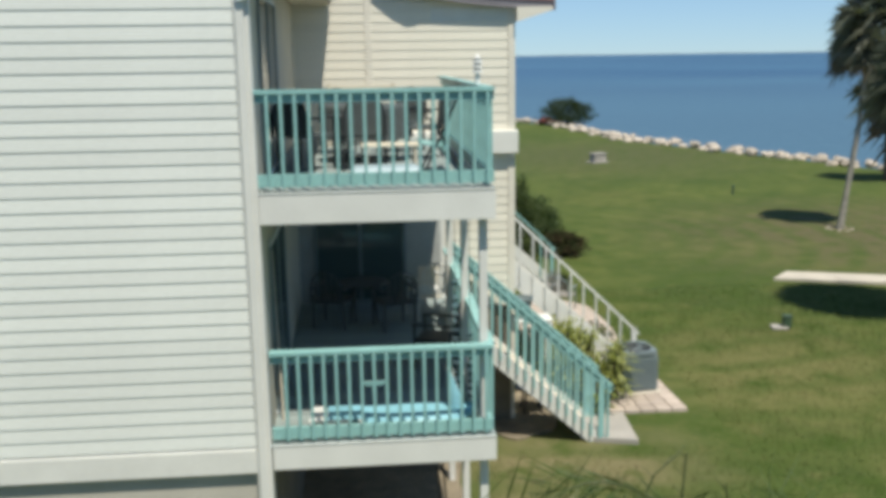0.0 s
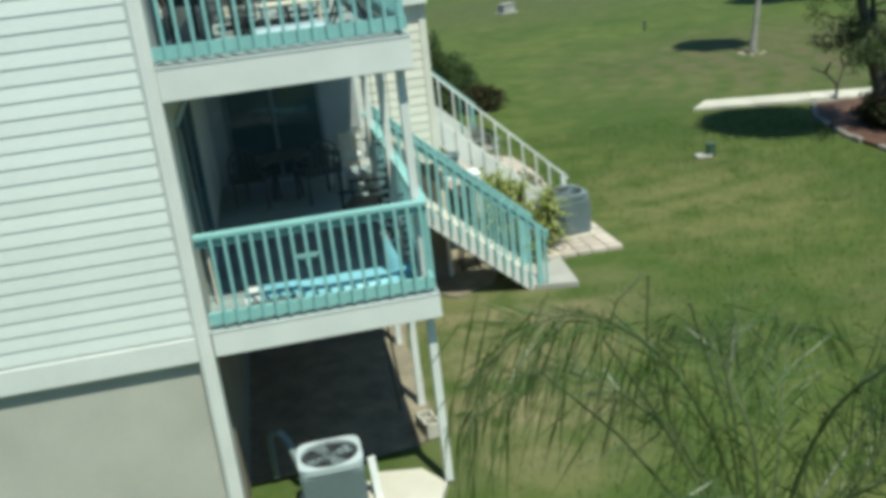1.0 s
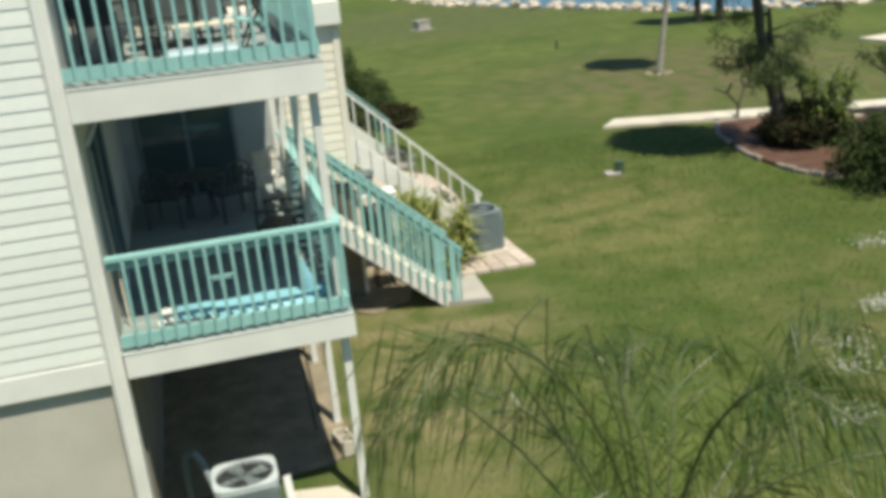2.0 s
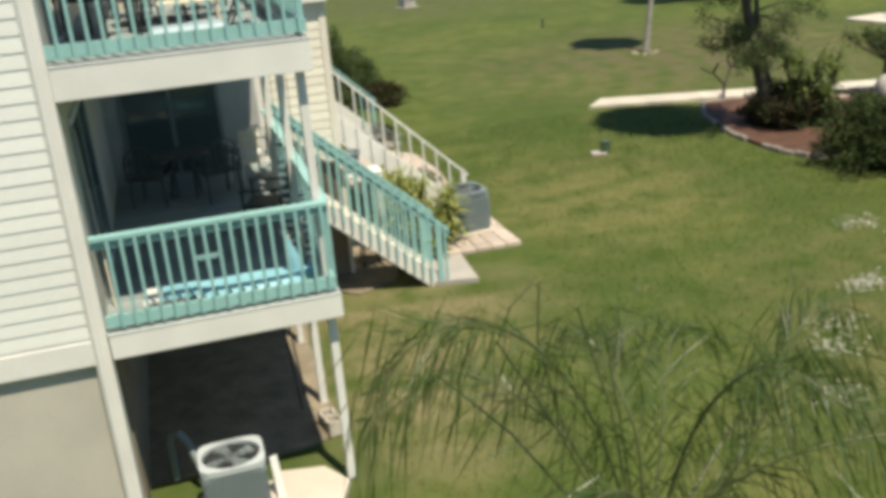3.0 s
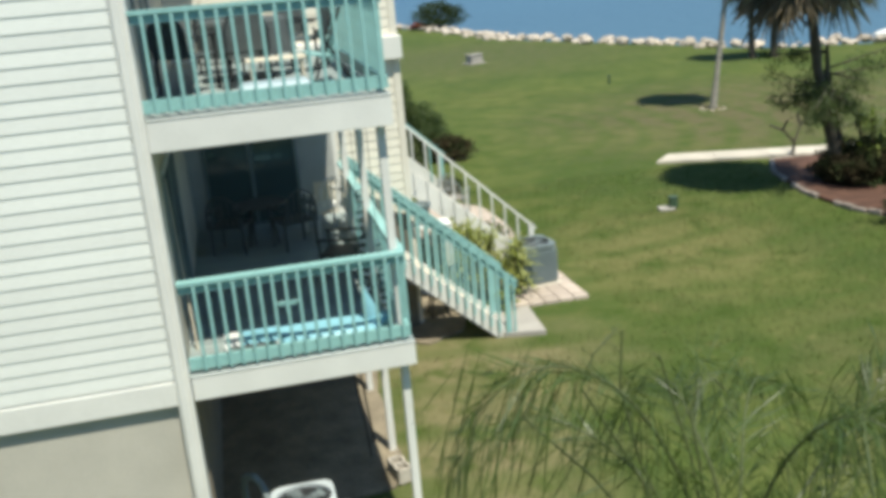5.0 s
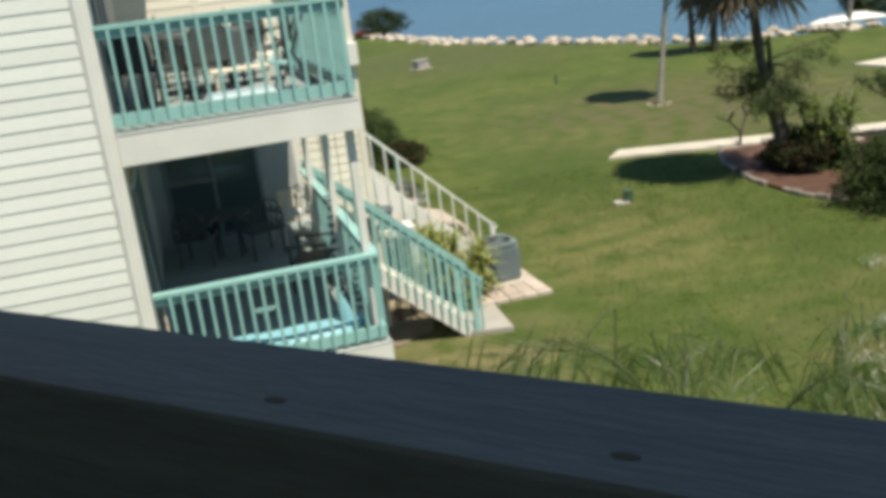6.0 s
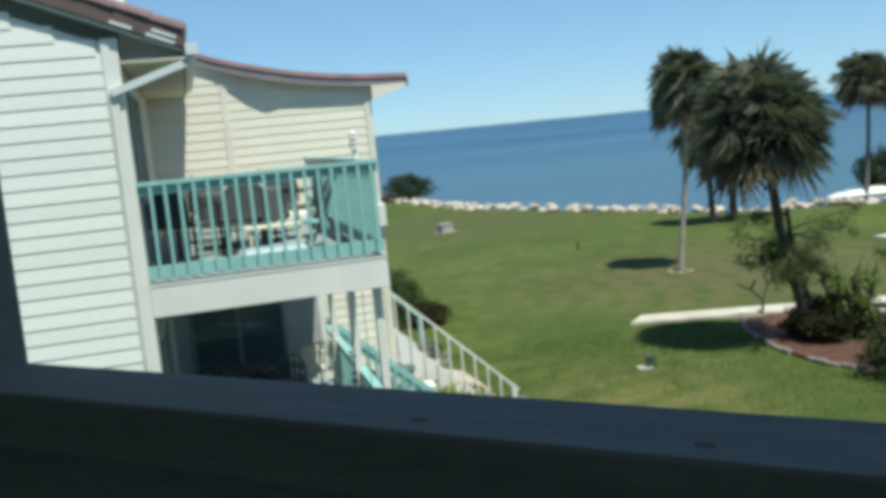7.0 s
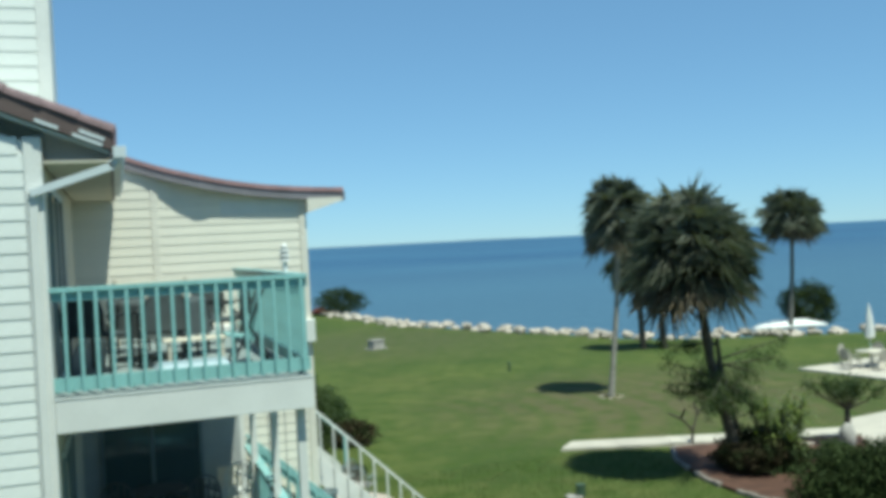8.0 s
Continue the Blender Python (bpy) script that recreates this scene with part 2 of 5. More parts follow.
M_GLASS, M_WATER, M_GRASS = glass_mat(), water_mat(), grass_mat()
# the shade under the far roof's edge is put into this darker mauve
M_MAUVE = mat("mauve_shade_fascia", (0.23, 0.21, 0.23), 0.6, 0.15, 3, 60, 0.1)
M_SOIL = mat("sandy_soil", (0.26, 0.215, 0.15), 0.95, 0.35, 2.5, 25, 0.6)
M_SAND = mat("pale_sand", (0.55, 0.52, 0.46), 0.95, 0.2, 3, 30, 0.4)
M_BEIGE = mat("beige_paint", (0.58, 0.53, 0.42), 0.7, 0.1, 1.5, 50, 0.1)
# grey raised to imitate the lens veil that lifts the porch's darks
M_PORCHDARK = mat("veil_lifted_porch_paint", (0.42, 0.43, 0.41), 0.6, 0.2, 2, 40, 0.1)
M_MESH = mat("dark_mesh_fabric", (0.085, 0.10, 0.10), 0.8, 0.2, 6, 150, 0.3)
M_TAUPE = mat("taupe_sling", (0.38, 0.35, 0.29), 0.8, 0.15, 5, 120, 0.2)
M_CREAM = mat("cream_fabric", (0.62, 0.56, 0.44), 0.9, 0.1, 5, 120, 0.2)
M_REDLEAF = mat("bronze_leaf", (0.065, 0.046, 0.026), 0.75, 0.3, 3, 12, 0.0, second=(0.03, 0.045, 0.016), spec=0.12)
M_LEAFD = mat("dark_shrub_leaf", (0.052, 0.072, 0.022), 0.75, 0.35, 1.5, 8, 0.0, second=(0.024, 0.036, 0.012), spec=0.12)


# ---- builders ----
def thing(name, label, category, at=(0, 0, 0), group="", kind="", turn=0):
    e = new(name)
    e.matrix_world = pose(*at, 0, 0, turn)
    return tagged(e, label, category, group, kind)


def part(name, bm, material, parent=None, label=""):
    me = bpy.data.meshes.new(name)
    bm.to_mesh(me)
    bm.free()
    me.materials.append(material)
    ob = new(name, me)
    if parent:
        ob.parent = parent
    if label:
        ob["label"] = label
    return ob


def shared(name, me, parent, at, turn=(0, 0, 0)):
    ob = new(name, me)
    ob.parent = parent
    ob.matrix_local = pose(*at, *turn)
    return ob


def mesh_of(bm, name, material):
    me = bpy.data.meshes.new(name)
    bm.to_mesh(me)
    bm.free()
    me.materials.append(material)
    return me


def box(x0, x1, y0, y1, z0, z1, bevel=0.0, bm=None):
    bm = bm or bmesh.new()
    m = Matrix.Translation(((x0 + x1) / 2, (y0 + y1) / 2, (z0 + z1) / 2)) @ Matrix.Diagonal((abs(x1 - x0), abs(y1 - y0), abs(z1 - z0), 1))
    got = bmesh.ops.create_cube(bm, size=1, matrix=m)
    if bevel:
        edges = list({e for v in got["verts"] for e in v.link_edges})
        bmesh.ops.bevel(bm, geom=edges, offset=bevel, segments=1, affect="EDGES", profile=0.5)
    return bm


def tube(a, b, r0, r1=None, seg=8, bm=None, caps=True):
    bm = bm or bmesh.new()
    a, b = Vector(a), Vector(b)
    q = (b - a).to_track_quat("Z", "Y").to_matrix().to_4x4()
    m = Matrix.Translation((a + b) / 2) @ q
    bmesh.ops.create_cone(bm, cap_ends=caps, segments=seg, radius1=r0, radius2=r0 if r1 is None else r1, depth=(b - a).length, matrix=m)
    return bm


def bar(a, b, w, h, bm=None):
    """A square-cut timber from a to b, w wide and h high in section."""
    bm = bm or bmesh.new()
    a, b = Vector(a), Vector(b)
    d = (b - a).normalized()
    side = d.cross(Vector((0, 0, 1)))
    side = Vector((1, 0, 0)) if side.length < 1e-4 else side.normalized()
    up = side.cross(d).normalized()
    vs = []
    for p in (a, b):
        for s, u in ((-1, -1), (1, -1), (1, 1), (-1, 1)):
            vs.append(bm.verts.new(p + side * (s * w / 2) + up * (u * h / 2)))
    for f in ((0, 1, 2, 3), (7, 6, 5, 4), (0, 4, 5, 1), (1, 5, 6, 2), (2, 6, 7, 3), (3, 7, 4, 0)):
        bm.faces.new([vs[i] for i in f])
    bmesh.ops.recalc_face_normals(bm, faces=bm.faces)
    return bm


def prism(outline, y0, y1, bm=None):
    """Outline in x and z, pushed from y0 to y1."""
    bm = bm or bmesh.new()
    a = [bm.verts.new((x, y0, z)) for x, z in outline]
    b = [bm.verts.new((x, y1, z)) for x, z in outline]
    bm.faces.new(a)
    bm.faces.new(b[::-1])
    k = len(a)
    for i in range(k):
        bm.faces.new((a[i], a[(i + 1) % k], b[(i + 1) % k], b[i])[::-1])
    bmesh.ops.recalc_face_normals(bm, faces=bm.faces)
    return bm


# ---- ground, sea ----
SHORE = [(-200, 260), (-20, 125), (10, 98), (19, 82), (21.3, 63), (25, 54), (28, 46.7), (30, 41), (35, 37.5), (41, 35), (60, 30), (140, 5), (260, -80)]


def shore_y(x):
    for (xa, ya), (xb, yb) in zip(SHORE, SHORE[1:]):
        if xa <= x <= xb:
            return ya + (yb - ya) * (x - xa) / (xb - xa)
    return SHORE[-1][1]


def ground():
    xs = np.concatenate([np.linspace(-150, -12, 24), np.linspace(-10, 62, 145), np.linspace(64, 250, 32)])
    rows = 150
    bm = bmesh.new()
    grid = []
    for x in xs:
        ys_end = shore_y(float(x))
        col = []
        for k in range(rows + 1):
            f = k / rows
            y = -60 + (ys_end + 1.0 + 60) * f if k < rows - 1 else ys_end + (1.0 if k == rows - 1 else 7.0)
            near = max(0.0, 1 - abs(y) / 60)
            z = 0.05 * noise.noise(Vector((x * 0.12, y * 0.12, 0))) * near
            if y < 7 and x < 8:
                z *= 0.2
            if k == rows:
                z = -2.2
            elif k == rows - 1:
                z = -0.35
            col.append(bm.verts.new((float(x), y, z - 0.03)))
        grid.append(col)
    for a, b in zip(grid, grid[1:]):
        for k in range(rows):
            bm.faces.new((a[k], b[k], b[k + 1], a[k + 1]))
    ob = part("ground", bm, M_GRASS)
    for p in ob.data.polygons:
        p.use_smooth = True
    tagged(ob, "mown green lawn with dry patches sloping to the sea", "lawn", kind="structure")


ground()
tagged(part("water", box(-4800, 4800, -300, 4800, -2.6, -1.0), M_WATER), "calm blue sea reaching to the horizon", "sea", kind="structure")


# ---- house: levels and plan ----
LOW, UP, RAIL = 2.44, 5.172, 1.03        # deck tops and rail height
W, DEEP = 2.46, 6.6                     # deck width and depth
LAP = 0.1524                            # siding exposure


def board_mesh(length, material, cache={}):
    key = (round(length, 2), material.name)
    if key not in cache:
        bm = bmesh.new()
        v = [bm.verts.new(p) for p in ((0, -0.011, 0), (length, -0.011, 0), (length, -0.002, LAP + 0.01), (0, -0.002, LAP + 0.01),
                                      (0, 0.004, 0), (length, 0.004, 0), (length, 0.004, LAP + 0.01), (0, 0.004, LAP + 0.01))]
        for f in ((0, 1, 2, 3), (5, 4, 7, 6), (4, 5, 1, 0), (3, 2, 6, 7), (1, 5, 6, 2), (4, 0, 3, 7)):
            bm.faces.new([v[i] for i in f])
        cache[key] = mesh_of(bm, "siding_board", material)
    return cache[key]


def siding(parent, x0, y, z0, z1, right_of, left_of=None, material=M_SIDING):
    z = z0
    while z < z1:
        xr = right_of(z + LAP)
        xl = left_of(z) if left_of else x0
        if xr - xl > 0.1:
            shared("siding_board", board_mesh(xr - xl, material), parent, (xl, y, z))
        z += LAP


def rake_under(z):
    """Where the near roof's underside meets the front wall."""
    return min(-0.14, 0.20 - (z - 7.45) / 0.42)


wall = tagged(part("wall_south", box(-7, 0.0, 0.005, 0.16, 2.13, 7.6), M_TRIM), "white lap-sided house wall with a corner board", "wall", kind="structure")
part("gable_wall", prism([(-7, 7.6), (-0.2, 7.6), (-4.2, 9.2), (-7, 8.1)], 0.005, 0.16), M_TRIM, wall)
siding(wall, -7, 0.0, 2.432, 8.6, rake_under)
part("corner_board", box(-0.14, 0.02, -0.03, 0.16, 0.0, 7.62, 0.006), M_TRIM, wall)
part("skirt_board", box(-7, -0.14, -0.024, 0.005, 2.13, 2.40, 0.004), M_TRIM, wall)
tagged(part("wall_west", box(-7.0, -6.85, 0.22, DEEP, 0.0, 8.1), M_SIDING), "white lap-sided end wall of the house", "wall", kind="structure")
tagged(part("wall_base", box(-7, -0.02, 0.05, 0.22, -0.1, 2.13), M_STUCCO), "beige stuccoed ground-floor wall", "wall", kind="structure")
rw = tagged(part("wall_recess", box(-0.14, 0.0, 0.16, DEEP, 0.0, 7.5), M_BEIGE), "beige painted side wall of the recessed decks", "wall", kind="structure")
# brown sheet that darkens the lower part of this wall
part("base_panel", box(0.004, 0.03, 0.45, DEEP - 0.65, 0.0, 2.14), M_BROWN, rw)
fw = tagged(part("wall_far", box(-0.14, 3.70, DEEP + 0.005, DEEP + 0.2, 0.0, 7.30), M_TRIM), "white lap-sided wall of the next wing", "wall", kind="structure")
siding(fw, 0.0, DEEP, 0.15, 4.86, lambda z: 3.61, material=M_SIDINGC)
siding(fw, 0.0, DEEP, 5.25, 7.72, lambda z: 3.61 if z < 7.22 else 2.3 if z < 7.42 else 1.5, material=M_SIDINGC)
part("corner_board", box(3.61, 3.73, DEEP - 0.03, DEEP + 0.2, 0, 7.4, 0.005), M_TRIMC, fw)
part("middle_board", box(1.19, 1.31, DEEP - 0.026, DEEP, 5.25, 7.75, 0.004), M_TRIMC, fw)
part("belt_board", box(0.0, 3.77, DEEP - 0.14, DEEP + 0.2, 4.86, 5.25, 0.01), M_TRIM, fw)
part("base_panel", box(0.0, 3.66, DEEP - 0.05, DEEP - 0.02, 0.0, 2.15), M_BROWN, fw)
tagged(part("wall_far_side", box(3.54, 3.68, DEEP + 0.2, 30, 0.0, 7.4), M_SIDING), "white side wall of the next wing", "wall", kind="structure")
tagged(part("wall_under", box(0.0, W - 0.5, DEEP - 0.6, DEEP - 0.45, 0.0, 2.15), M_PORCHDARK), "dark wall at the back below the deck", "wall", kind="structure")
tagged(part("wall_porch_back", box(0.0, 1.98, DEEP - 0.6, DEEP - 0.45, LOW, UP - 0.3), M_PORCHDARK), "grey back wall of the covered lower porch", "wall", kind="structure")
tagged(part("wall_porch_head", box(1.98, 2.37, DEEP - 0.6, DEEP - 0.45, 3.03, UP - 0.3), M_PORCHDARK), "grey wall over the low gap at the porch's back", "wall", kind="structure")


def deck(z, depth, drop, left, label):
    d = thing("deck", label, "deck", kind="structure")
    part("fascia", box(left, W, -0.02, 0.03, z - drop, z - 0.02, 0.005), M_TRIM, d)
    # white strip that imitates sunlit floor showing under the bottom rail
    part("edge_board", box(left, W, -0.027, -0.0165, z - 0.020, z - 0.006, 0.002), M_TRIM, d, "white worn board along the deck's edge, standing in for sunlit floor")
    part("side_fascia", box(W - 0.04, W - 0.003, 0.03, depth, z - drop + 0.002, z - 0.02), M_TRIM, d)
    part("ceiling_boards", box(0.0, W - 0.05, 0.05, depth, z - 0.27, z - 0.05), M_CEIL, d)
    bm = box(0.005, W - 0.002, 0, 0.135, 0, 0.03, 0.003)
    me = mesh_of(bm, "deck_board", M_DECK)
    y = -0.015
    while y < depth - 0.14:
        shared("deck_board", me, d, (0, y, z - 0.03))
        y += 0.142
    return d


deck(UP, DEEP - 0.16, 0.335, 0.022, "upper porch deck with white fascia and grey-green boards")
deck(LOW, DEEP - 0.45, 0.29, 0.035, "lower porch deck with white fascia and grey-green boards")

BAL = mesh_of(box(-0.016, 0.016, -0.016, 0.016, -0.94, 0.0, 0.003), "baluster", M_TEAL)


def railing(a, b, label, name="railing", count=None, top=RAIL, material=M_TEAL, first=None, last=None):
    """A straight level railing from a to b (deck level)."""
    a, b = Vector(a), Vector(b)
    r = thing(name, label, "railing", group="teal porch railings")
    up = Vector((0, 0, 1))
    part("cap_rail", bar(a + up * (top - 0.02), b + up * (top - 0.02), 0.11, 0.04), material, r)
    part("top_rail", bar(a + up * (top - 0.085), b + up * (top - 0.085), 0.04, 0.085), material, r)
    part("bottom_rail", bar(a + up * 0.115, b + up * 0.115, 0.04, 0.13), material, r)
    d = b - a
    out = Vector((d.y, -d.x, 0)).normalized()
    n = count or int(d.length / 0.141)
    for i in range(n):
        f = (i + 0.6) / n if first is None else (first + (last - first) * i / (n - 1)) / d.length
        p = a + d * f + up * (top - 0.05) + out * 0.038
        shared("baluster", BAL, r, p, (0, 0, math.degrees(math.atan2(d.y, d.x))))
    return r


for z, lab in ((UP, "upper"), (LOW, "lower")):
    x0, x1 = (0.004, W - 0.012) if z == UP else (0.04, W - 0.03)
    railing((x0, 0.028, z), (x1, 0.028, z), "teal painted wooden railing along the front of the %s deck" % lab, count=17,
            first=0.14 if z == UP else 0.165, last=2.375 if z == UP else 2.31)
    railing((W - 0.06, 0.10, z), (W - 0.06, 5.8 if z == UP else 5.3, z), "teal painted wooden railing along the open side of the %s deck" % lab)

for y, x in ((0.12, 2.345), (2.02, 2.345), (4.05, 2.345), (6.02, 2.395)):
    for z0, z1 in ((LOW, UP - 0.27), (0.0, LOW - 0.27)):
        p = tagged(part("porch_post", box(x - 0.045, x + 0.045, y + 0.015, y + 0.105, z0, z1, 0.005), M_TRIM), "white square wooden post carrying the porch deck", "post", group="porch posts")


# ---- stairs ----
def stair(x0, y0, y1, top, run, label, rail_mat, far_rail=True, k=19, strap=True, over=0.18, solid=False, bal=0.018):
    s = thing("outdoor_stair", label, "stair", (0, 0, 0))
    n = 13
    rise, tread = top / n, run / n
    for y in (y0, y1 - 0.05):
        high, deep = (0.16, 0.36) if solid else (-0.02, 0.36)
        part("stringer", prism([(x0, top + high), (x0 + run, 0.12 + max(0.0, high)), (x0 + run, -0.03), (x0 + run - 0.2, -0.03), (x0, top - deep)], y, y + 0.05), M_TRIM, s)
    me = mesh_of(box(0, tread + 0.03, y0 + 0.05, y1 - 0.05, -0.04, 0, 0.004), "tread", M_CONC)
    for i in range(n - 1):
        shared("tread", me, s, (x0 + i * tread, 0, top - (i + 1) * rise))
    for y in (y0 + 0.0, y1) if far_rail else (y0,):
        a, b = Vector((x0 + 0.05, y, top + RAIL - 0.05)), Vector((x0 + run + over, y, 0.97))
        part("handrail", bar(a, b, 0.09, 0.045), rail_mat, s)
        if strap:
            part("rail_strap", bar(a - Vector((0, 0, 0.09)), b - Vector((0, 0, 0.09)), 0.036, 0.08), rail_mat, s)
        for i in range(k):
            f = (i + 0.5) / k
            t = a.lerp(b, f)
            low = top * (1 - f) - 0.22
            part("baluster", box(t.x - bal, t.x + bal, y - 0.02 - 2 * bal, y - 0.02, max(low, 0.0), t.z - 0.03), rail_mat, s)
        part("newel_post", box(b.x - over - 0.04, b.x - over + 0.05, y - 0.045, y + 0.045, 0.0, b.z + 0.10, 0.006), rail_mat, s)
    return s


stair(W, 5.40, 6.38, LOW, 2.57, "white outdoor stair with teal railings going down to the lawn", M_TEAL)
stair(3.95, 8.4, 9.5, LOW, 2.5, "white outdoor stair of the next wing with cream railings", M_TRIM, far_rail=False, k=10, strap=False, over=0.1, solid=True, bal=0.015)

stair(4.0, 17.0, 18.0, LOW, 2.5, "white outdoor stair of another wing with teal railing", M_TEAL, far_rail=False, k=3, strap=False, over=0.1)


# ---- roofs ----
def near_top(x):
    return 7.68 + 0.40 * (0.62 - x)


def tile_mesh(length, material):
    """A half-round clay tile with thickness, its crown up, lying along x."""
    bm = bmesh.new()
    k = 7
    rings = []
    for x, grow in ((0, 1.0), (length, 0.86)):
        ring = []
        for r in (0.085 * grow, 0.068 * grow):
            ring.append([bm.verts.new((x, r * math.cos(math.pi * i / (k - 1)), r * math.sin(math.pi * i / (k - 1)))) for i in range(k)])
        rings.append(ring)
    for i in range(k - 1):
        bm.faces.new((rings[0][0][i], rings[0][0][i + 1], rings[1][0][i + 1], rings[1][0][i]))
        bm.faces.new((rings[0][1][i], rings[1][1][i], rings[1][1][i + 1], rings[0][1][i + 1]))
        bm.faces.new((rings[0][0][i], rings[0][1][i], rings[0][1][i + 1], rings[0][0][i + 1]))
        bm.faces.new((rings[1][0][i], rings[1][0][i + 1], rings[1][1][i + 1], rings[1][1][i]))
    bmesh.ops.recalc_face_normals(bm, faces=bm.faces)
    return mesh_of(bm, "roof_tile", material)


TILE, TILE_DARK = tile_mesh(0.36, M_TILE), tile_mesh(0.36, M_TILEN)


def near_roof():
    r = thing("roof_near", "red tiled roof with brown fascia and beige soffit over the near wing", "roof", kind="structure")
    e, w = 0.62, -4.2
    part("roof_deck", prism([(e, near_top(e) - 0.13), (e, near_top(e)), (w, near_top(w)), (w, near_top(w) - 0.13)], -0.08, 6.7), M_CEIL, r)
    part("roof_deck", prism([(w, near_top(w) - 0.13), (w, near_top(w)), (-7.8, near_top(w) - 1.44), (-7.8, near_top(w) - 1.57)], -0.08, 6.7), M_CEIL, r)
    part("rake_board", prism([(e + 0.02, near_top(e) - 0.2), (e + 0.02, near_top(e)), (w, near_top(w) + 0.01), (w, near_top(w) - 0.21)], -0.115, -0.08), M_FASCIA, r)
    part("eave_board", box(e, e + 0.03, -0.08, 6.5, 7.38, 7.62), M_FASCIA, r)
    part("soffit", box(0.03, e, -0.08, 6.6, 7.37, 7.39), M_BEIGE, r)
    part("rake_soffit", prism([(e, near_top(e) - 0.24), (e, near_top(e) - 0.21), (w, near_top(w) - 0.21), (w, near_top(w) - 0.24)], -0.08, -0.02), M_CEIL, r)
    part("gable_return", prism([(0.03, 7.395), (e, 7.395), (e, near_top(e) - 0.2), (0.03, near_top(0.03) - 0.2)], 0.30, 0.34), M_CEIL, r)
    for x0, x1, dz in ((-0.02, 0.18, -0.17), (0.30, 0.56, -0.18), (0.36, 0.58, -0.12)):
        part("flashing", bar((x0, -0.125, near_top(x0) + dz), (x1, -0.125, near_top(x1) + dz), 0.012, 0.03), M_METALW, r, "pale metal flashing strip")
    a = math.degrees(math.atan(0.40))
    for i in range(15):
        x = e + 0.04 - i * 0.31
        shared("roof_tile", TILE_DARK, r, (x, -0.06, near_top(x) - 0.02 + 0.008 * (i % 2)), (0, -a, 180))
        shared("roof_tile", TILE_DARK, r, (x, 0.14, near_top(x) - 0.02 + 0.008 * (i % 3)), (0, -a, 180))
    for i in range(22):
        shared("roof_tile", TILE_DARK, r, (e + 0.05, 0.35 + i * 0.28, near_top(e) - 0.02), (0, -a, 180))


near_roof()

gut = thing("rain_gutter", "white metal rain gutter and downspout on the house corner", "gutter")
part("gutter_trough", prism([(0.65, 7.40), (0.73, 7.40), (0.77, 7.51), (0.755, 7.51), (0.72, 7.415), (0.665, 7.415), (0.665, 7.51), (0.65, 7.51)], -0.13, 6.0), M_METALW, gut)
part("gutter_end", box(0.65, 0.77, -0.142, -0.13, 7.40, 7.51, 0.003), M_METALW, gut)
elbow = bar((0.70, -0.07, 7.41), (0.62, -0.07, 7.33), 0.06, 0.07)
bar((0.65, -0.07, 7.335), (-0.09, -0.07, 7.09), 0.06, 0.07, elbow)
part("downspout_elbow", elbow, M_METALW, gut)
part("downspout", box(-0.115, -0.03, -0.062, -0.034, 0.1, 7.10, 0.008), M_TRIM, gut)

chase = tagged(part("chimney_chase", box(-1.6, 0.06, 1.22, 2.6, 7.5, 11.2), M_TRIM), "white lap-sided chimney chase rising through the roof", "chimney", kind="structure")
siding(chase, -1.6, 1.215, 7.75, 11.1, lambda z: -0.04)
part("corner_board", box(-0.04, 0.09, 1.19, 1.3, 7.5, 11.2), M_TRIM, chase)

FAR_Y = 6.42


def far_profile(x):
    """Height of the far roof's edge: steep inland, flaring out flat at the eave."""
    f = (4.36 - x) / 3.55
    return 7.41 + 0.12 * f + 0.50 * f ** 2.5 if f > 0 else 7.41


def far_front(x):
    """How far forward the roof's edge stands: deep over the right of the wall, shallow near the valley."""
    # depths and the bump near x = 2 are chosen to shape the wall's shadow
    deep = 0.05 + 0.6 * (far_profile(x) - 7.07) / 2.38 + 0.035 * math.exp(-((x - 2.0) / 0.12) ** 2)
    if x < 1.75:
        deep = max(0.08, deep - (1.75 - x) * 0.28)
    return DEEP - max(0.08, deep)


def roof_strip(xs, up, down, back, push=0.0):
    """A roof layer that follows the curved profile and the uneven front edge."""
    bm = bmesh.new()
    rows = [[bm.verts.new((x, far_front(x) + push, far_profile(x) + up)), bm.verts.new((x, back, far_profile(x) + up)),
             bm.verts.new((x, back, far_profile(x) + down)), bm.verts.new((x, far_front(x) + push, far_profile(x) + down))] for x in xs]
    for a, b in zip(rows, rows[1:]):
        for k in range(4):
            bm.faces.new((a[k], a[(k + 1) % 4], b[(k + 1) % 4], b[k]))
    bm.faces.new(rows[0])
    bm.faces.new(rows[-1])
    bmesh.ops.recalc_face_normals(bm, faces=bm.faces)
    return bm


